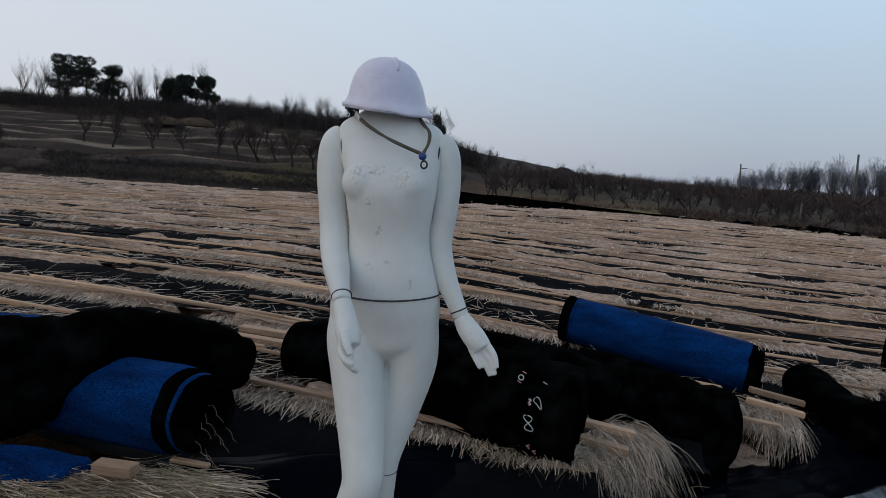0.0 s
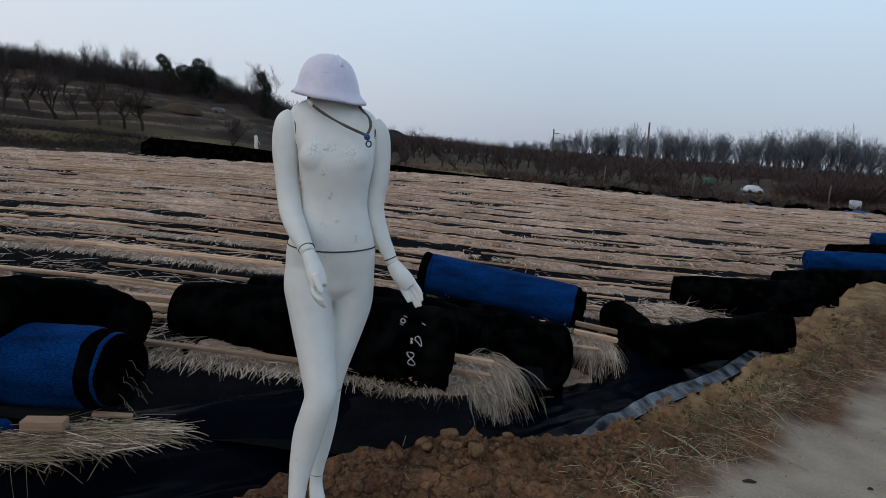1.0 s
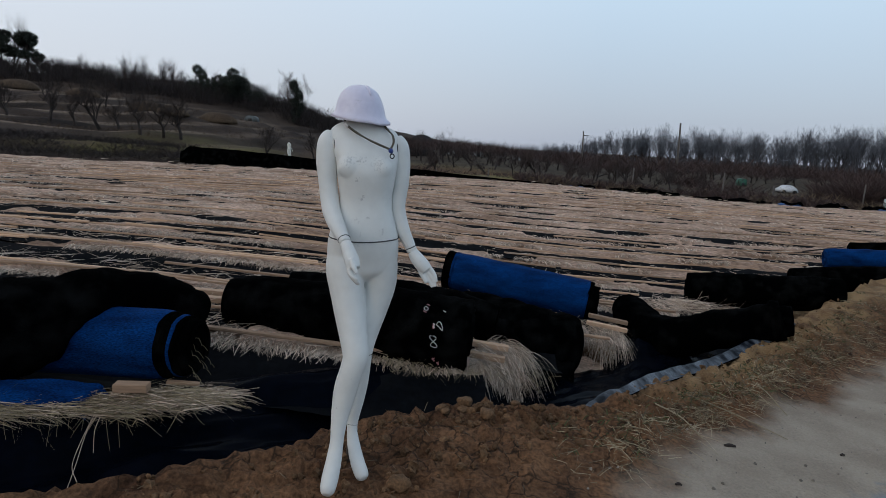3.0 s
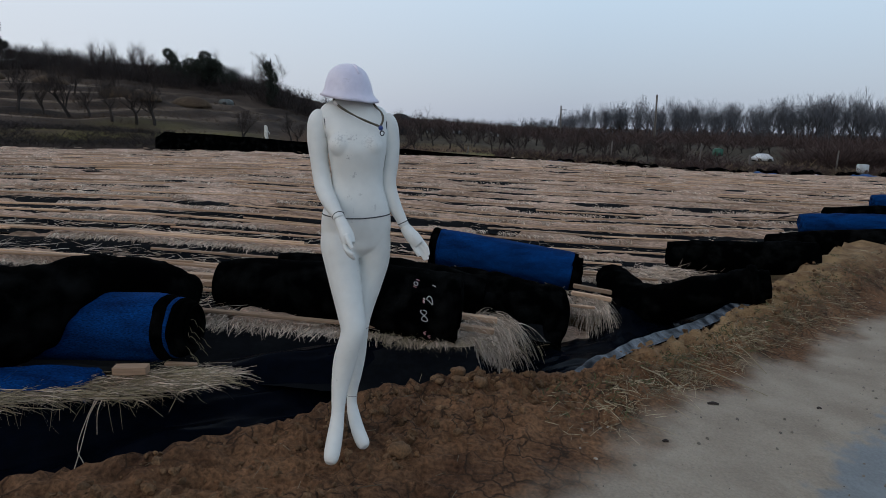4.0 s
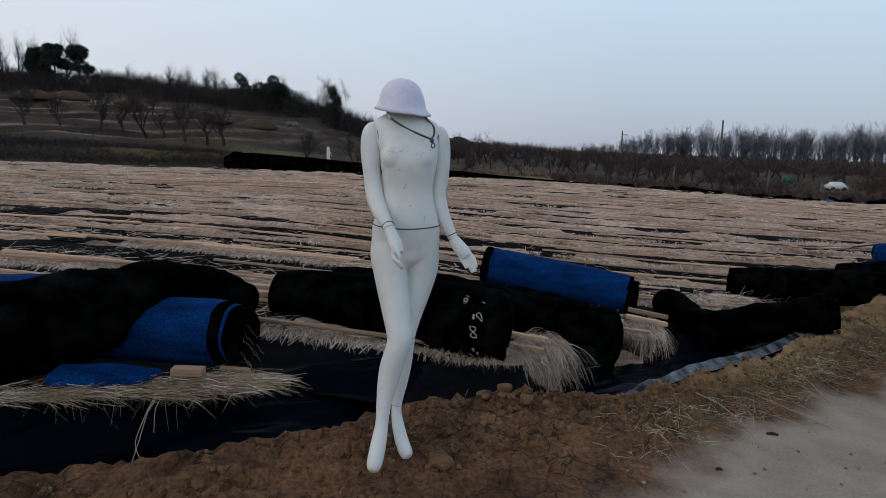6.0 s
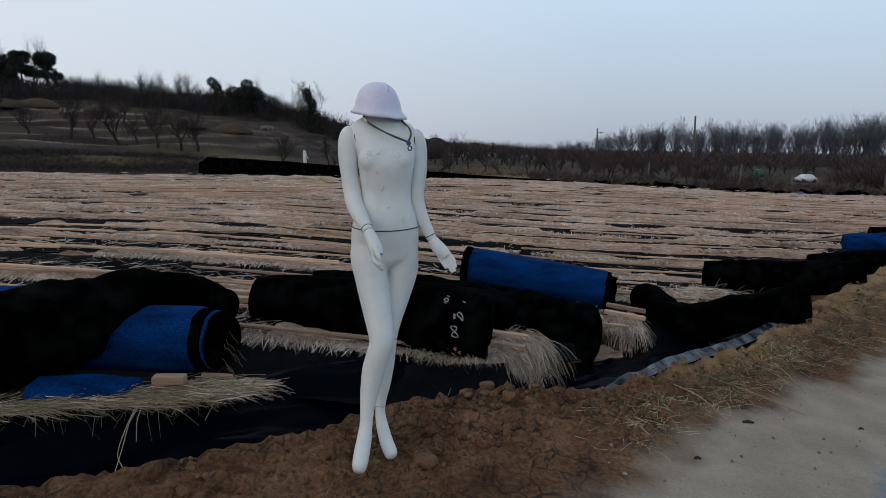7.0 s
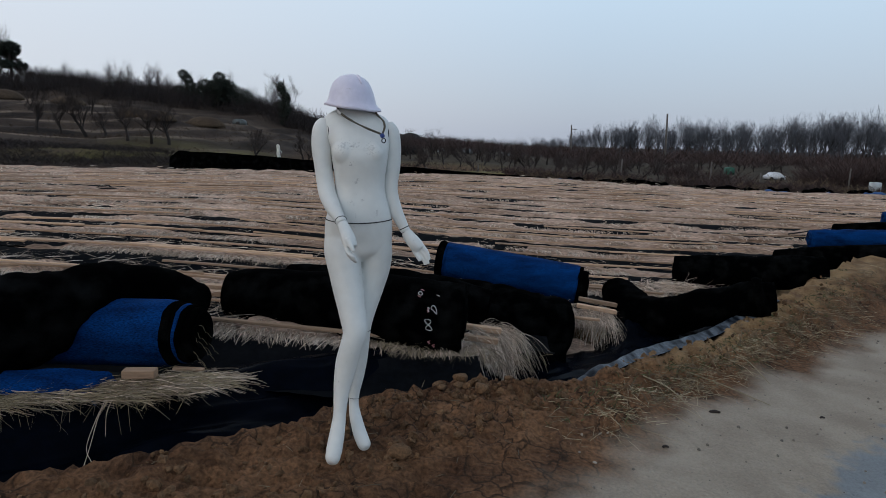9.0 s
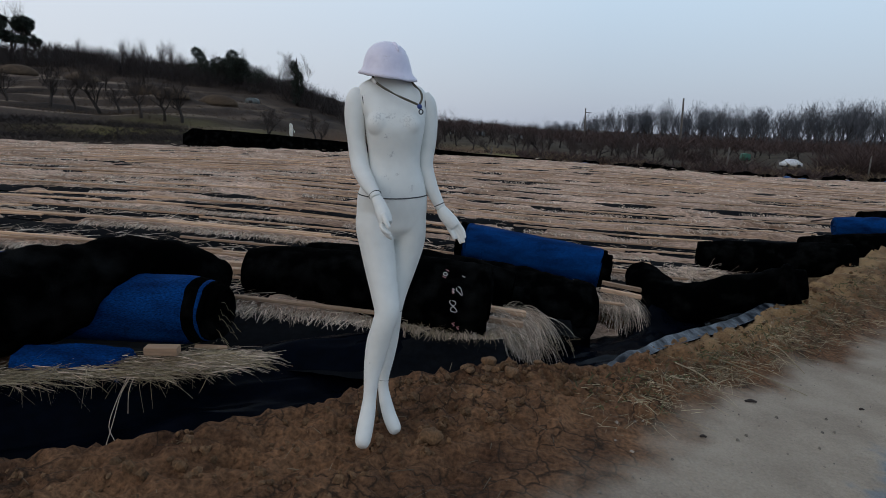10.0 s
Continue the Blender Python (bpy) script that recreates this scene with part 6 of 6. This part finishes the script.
def far_car():
    x, y = 32.0, 60.0
    car = thing("car", (x, y, land_at(x, y) - 0.02), "small white parked car beside the track", "car")
    bm = bmesh.new()
    prof = [(-1.0, 0.25), (-1.02, 0.6), (-0.75, 0.72), (-0.4, 1.0), (0.35, 1.02), (0.75, 0.75), (1.02, 0.62), (1.03, 0.25)]
    rings = [[(px * 1.0, w, pz * (1 if abs(w) < 0.6 else 0.93) - 0.05) for px, pz in prof] for w in (-0.68, -0.55, 0.55, 0.68)]
    loft(bm, rings)
    part("body", bm, M_WHITE, car)
    bm = bmesh.new()
    box(bm, (0.8, 1.30, 0.2), pose(0, 0, 0.80), 0.03)
    part("windows", bm, M_GLASS, car)
    for wx in (-0.62, 0.62):
        for wy in (-0.64, 0.64):
            bm = bmesh.new()
            bmesh.ops.create_cone(bm, cap_ends=True, segments=16, radius1=0.24, radius2=0.24, depth=0.16, matrix=pose(wx, wy, 0.2, 90, 0, 0))
            part("wheel", bm, M_RUBBER, car)
    car.scale = (0.82, 0.82, 0.82)


far_car()


def shed(x, y, w, d, h, mat, label, arch=True):
    z = land_at(x, y)
    s = thing("shed", (x, y, z), label, "shed", "far sheds")
    bm = bmesh.new()
    ring = []
    for t in np.linspace(0, math.pi, 14):
        ring.append((-w / 2 * math.cos(t), h * math.sin(t) ** 0.5))
    if not arch:
        ring = [(-w / 2, 0), (-w / 2, h * 0.9), (0, h), (w / 2, h * 0.9), (w / 2, 0)]
    loft(bm, [[(a, -d / 2, b) for a, b in ring], [(a, d / 2, b) for a, b in ring]])
    part("cover", bm, mat, s)
    bm = bmesh.new()
    box(bm, (w * 0.3, 0.05, h * 0.5), pose(0, -d / 2 - 0.02, h * 0.25), 0.01)
    part("door", bm, M_SHED, s)


shed(-4.2, 75, 2.9, 4, 2.55, M_SHED, "dark arched shed behind the orchard")
shed(3.0, 92, 1.6, 3, 2.1, M_PALE, "pale plastic greenhouse glimpsed through trees")
shed(-1.0, 98, 1.2, 3, 1.9, M_PALE, "pale plastic greenhouse glimpsed through trees")
shed(9.0, 96, 1.2, 3, 1.8, M_PALE, "pale plastic greenhouse glimpsed through trees")
shed(-19.3, 58, 1.1, 1, 0.55, M_GREYSHEET, "grey sheeted frame on the slope")
shed(30.2, 66, 0.8, 0.9, 0.85, M_TEAL, "small green sheeted box beside the track", False)


def tarp(x, y, w, h, mat, label, group):
    xs, vs = np.linspace(-1, 1, 18), np.linspace(0, math.pi, 9)
    U, V = np.meshgrid(xs, vs, indexing="ij")
    wob = 1 + 0.25 * fbm(U * 3 + x, V * 1.5, 3, 3)
    P = np.stack([U * w / 2, -0.22 * np.cos(V) * wob, h * np.sin(V) * wob * np.clip(1.15 - np.abs(U) ** 6, 0, 1)], -1)
    ob = new("folded_tarp", mesh_of("folded_tarp", P.reshape(-1, 3), grid_faces(18, 9), mat))
    ob.location = (x, y, land_at(x, y) - 0.02)
    tagged(ob, label, "tarp", group)


for x, w, h, m in ((5.4, 1.0, 0.22, M_TARP), (7.4, 0.8, 0.2, M_TARP), (14.6, 1.2, 0.28, M_TARP), (16.6, 0.8, 0.25, M_TARP), (19.0, 1.6, 0.3, M_TARP)):
    tarp(x, 25.3, w, h, m, "bundled blue tarp at the field's far edge", "tarps")
for x in np.arange(6.2, 22, 1.25):
    tarp(x + rng.normal(0, 0.2), 25.5, rng.uniform(0.8, 1.5), rng.uniform(0.2, 0.34), M_BLACK, "bundled black shade cloth at the field's far edge", "bundles of cloth")

tarp(-4.6, 25.05, 3.4, 0.09, M_PALE, "strip of pale film at the net fence's foot", "tarps")
bm = bmesh.new()
tube(bm, [(0, 0, 0, 0.013), (0.6, 0.37, 0.02, 0.012), (1.2, 0.73, 0.04, 0.009)], 8)
ob = part("long_stick", bm, M_BARK)
ob.location = (6.7, 9.3, float(field_z(6.7, 9.3)) + 0.08)
tagged(ob, "long dark stick lying across the straw beds", "stick")
bm = bmesh.new()
box(bm, (0.42, 0.3, 0.5), pose(0, 0, 0.25), 0.03)
ob = part("pale_block", bm, M_PALE)
ob.location = (19.4, 26.2, land_at(19.4, 26.2))
tagged(ob, "pale upright block at the field's far corner", "block")

# the second dummy, far behind the net fence
far_dummy = tagged(new("mannequin", body_mesh), "white mannequin standing far off behind the net fence", "mannequin")
far_dummy.matrix_basis = Matrix.Translation((-9.6, 36, land_at(-9.6, 36) - 0.15)) @ Matrix.Rotation(2.2, 4, "Z") @ Matrix.Scale(0.87, 4)
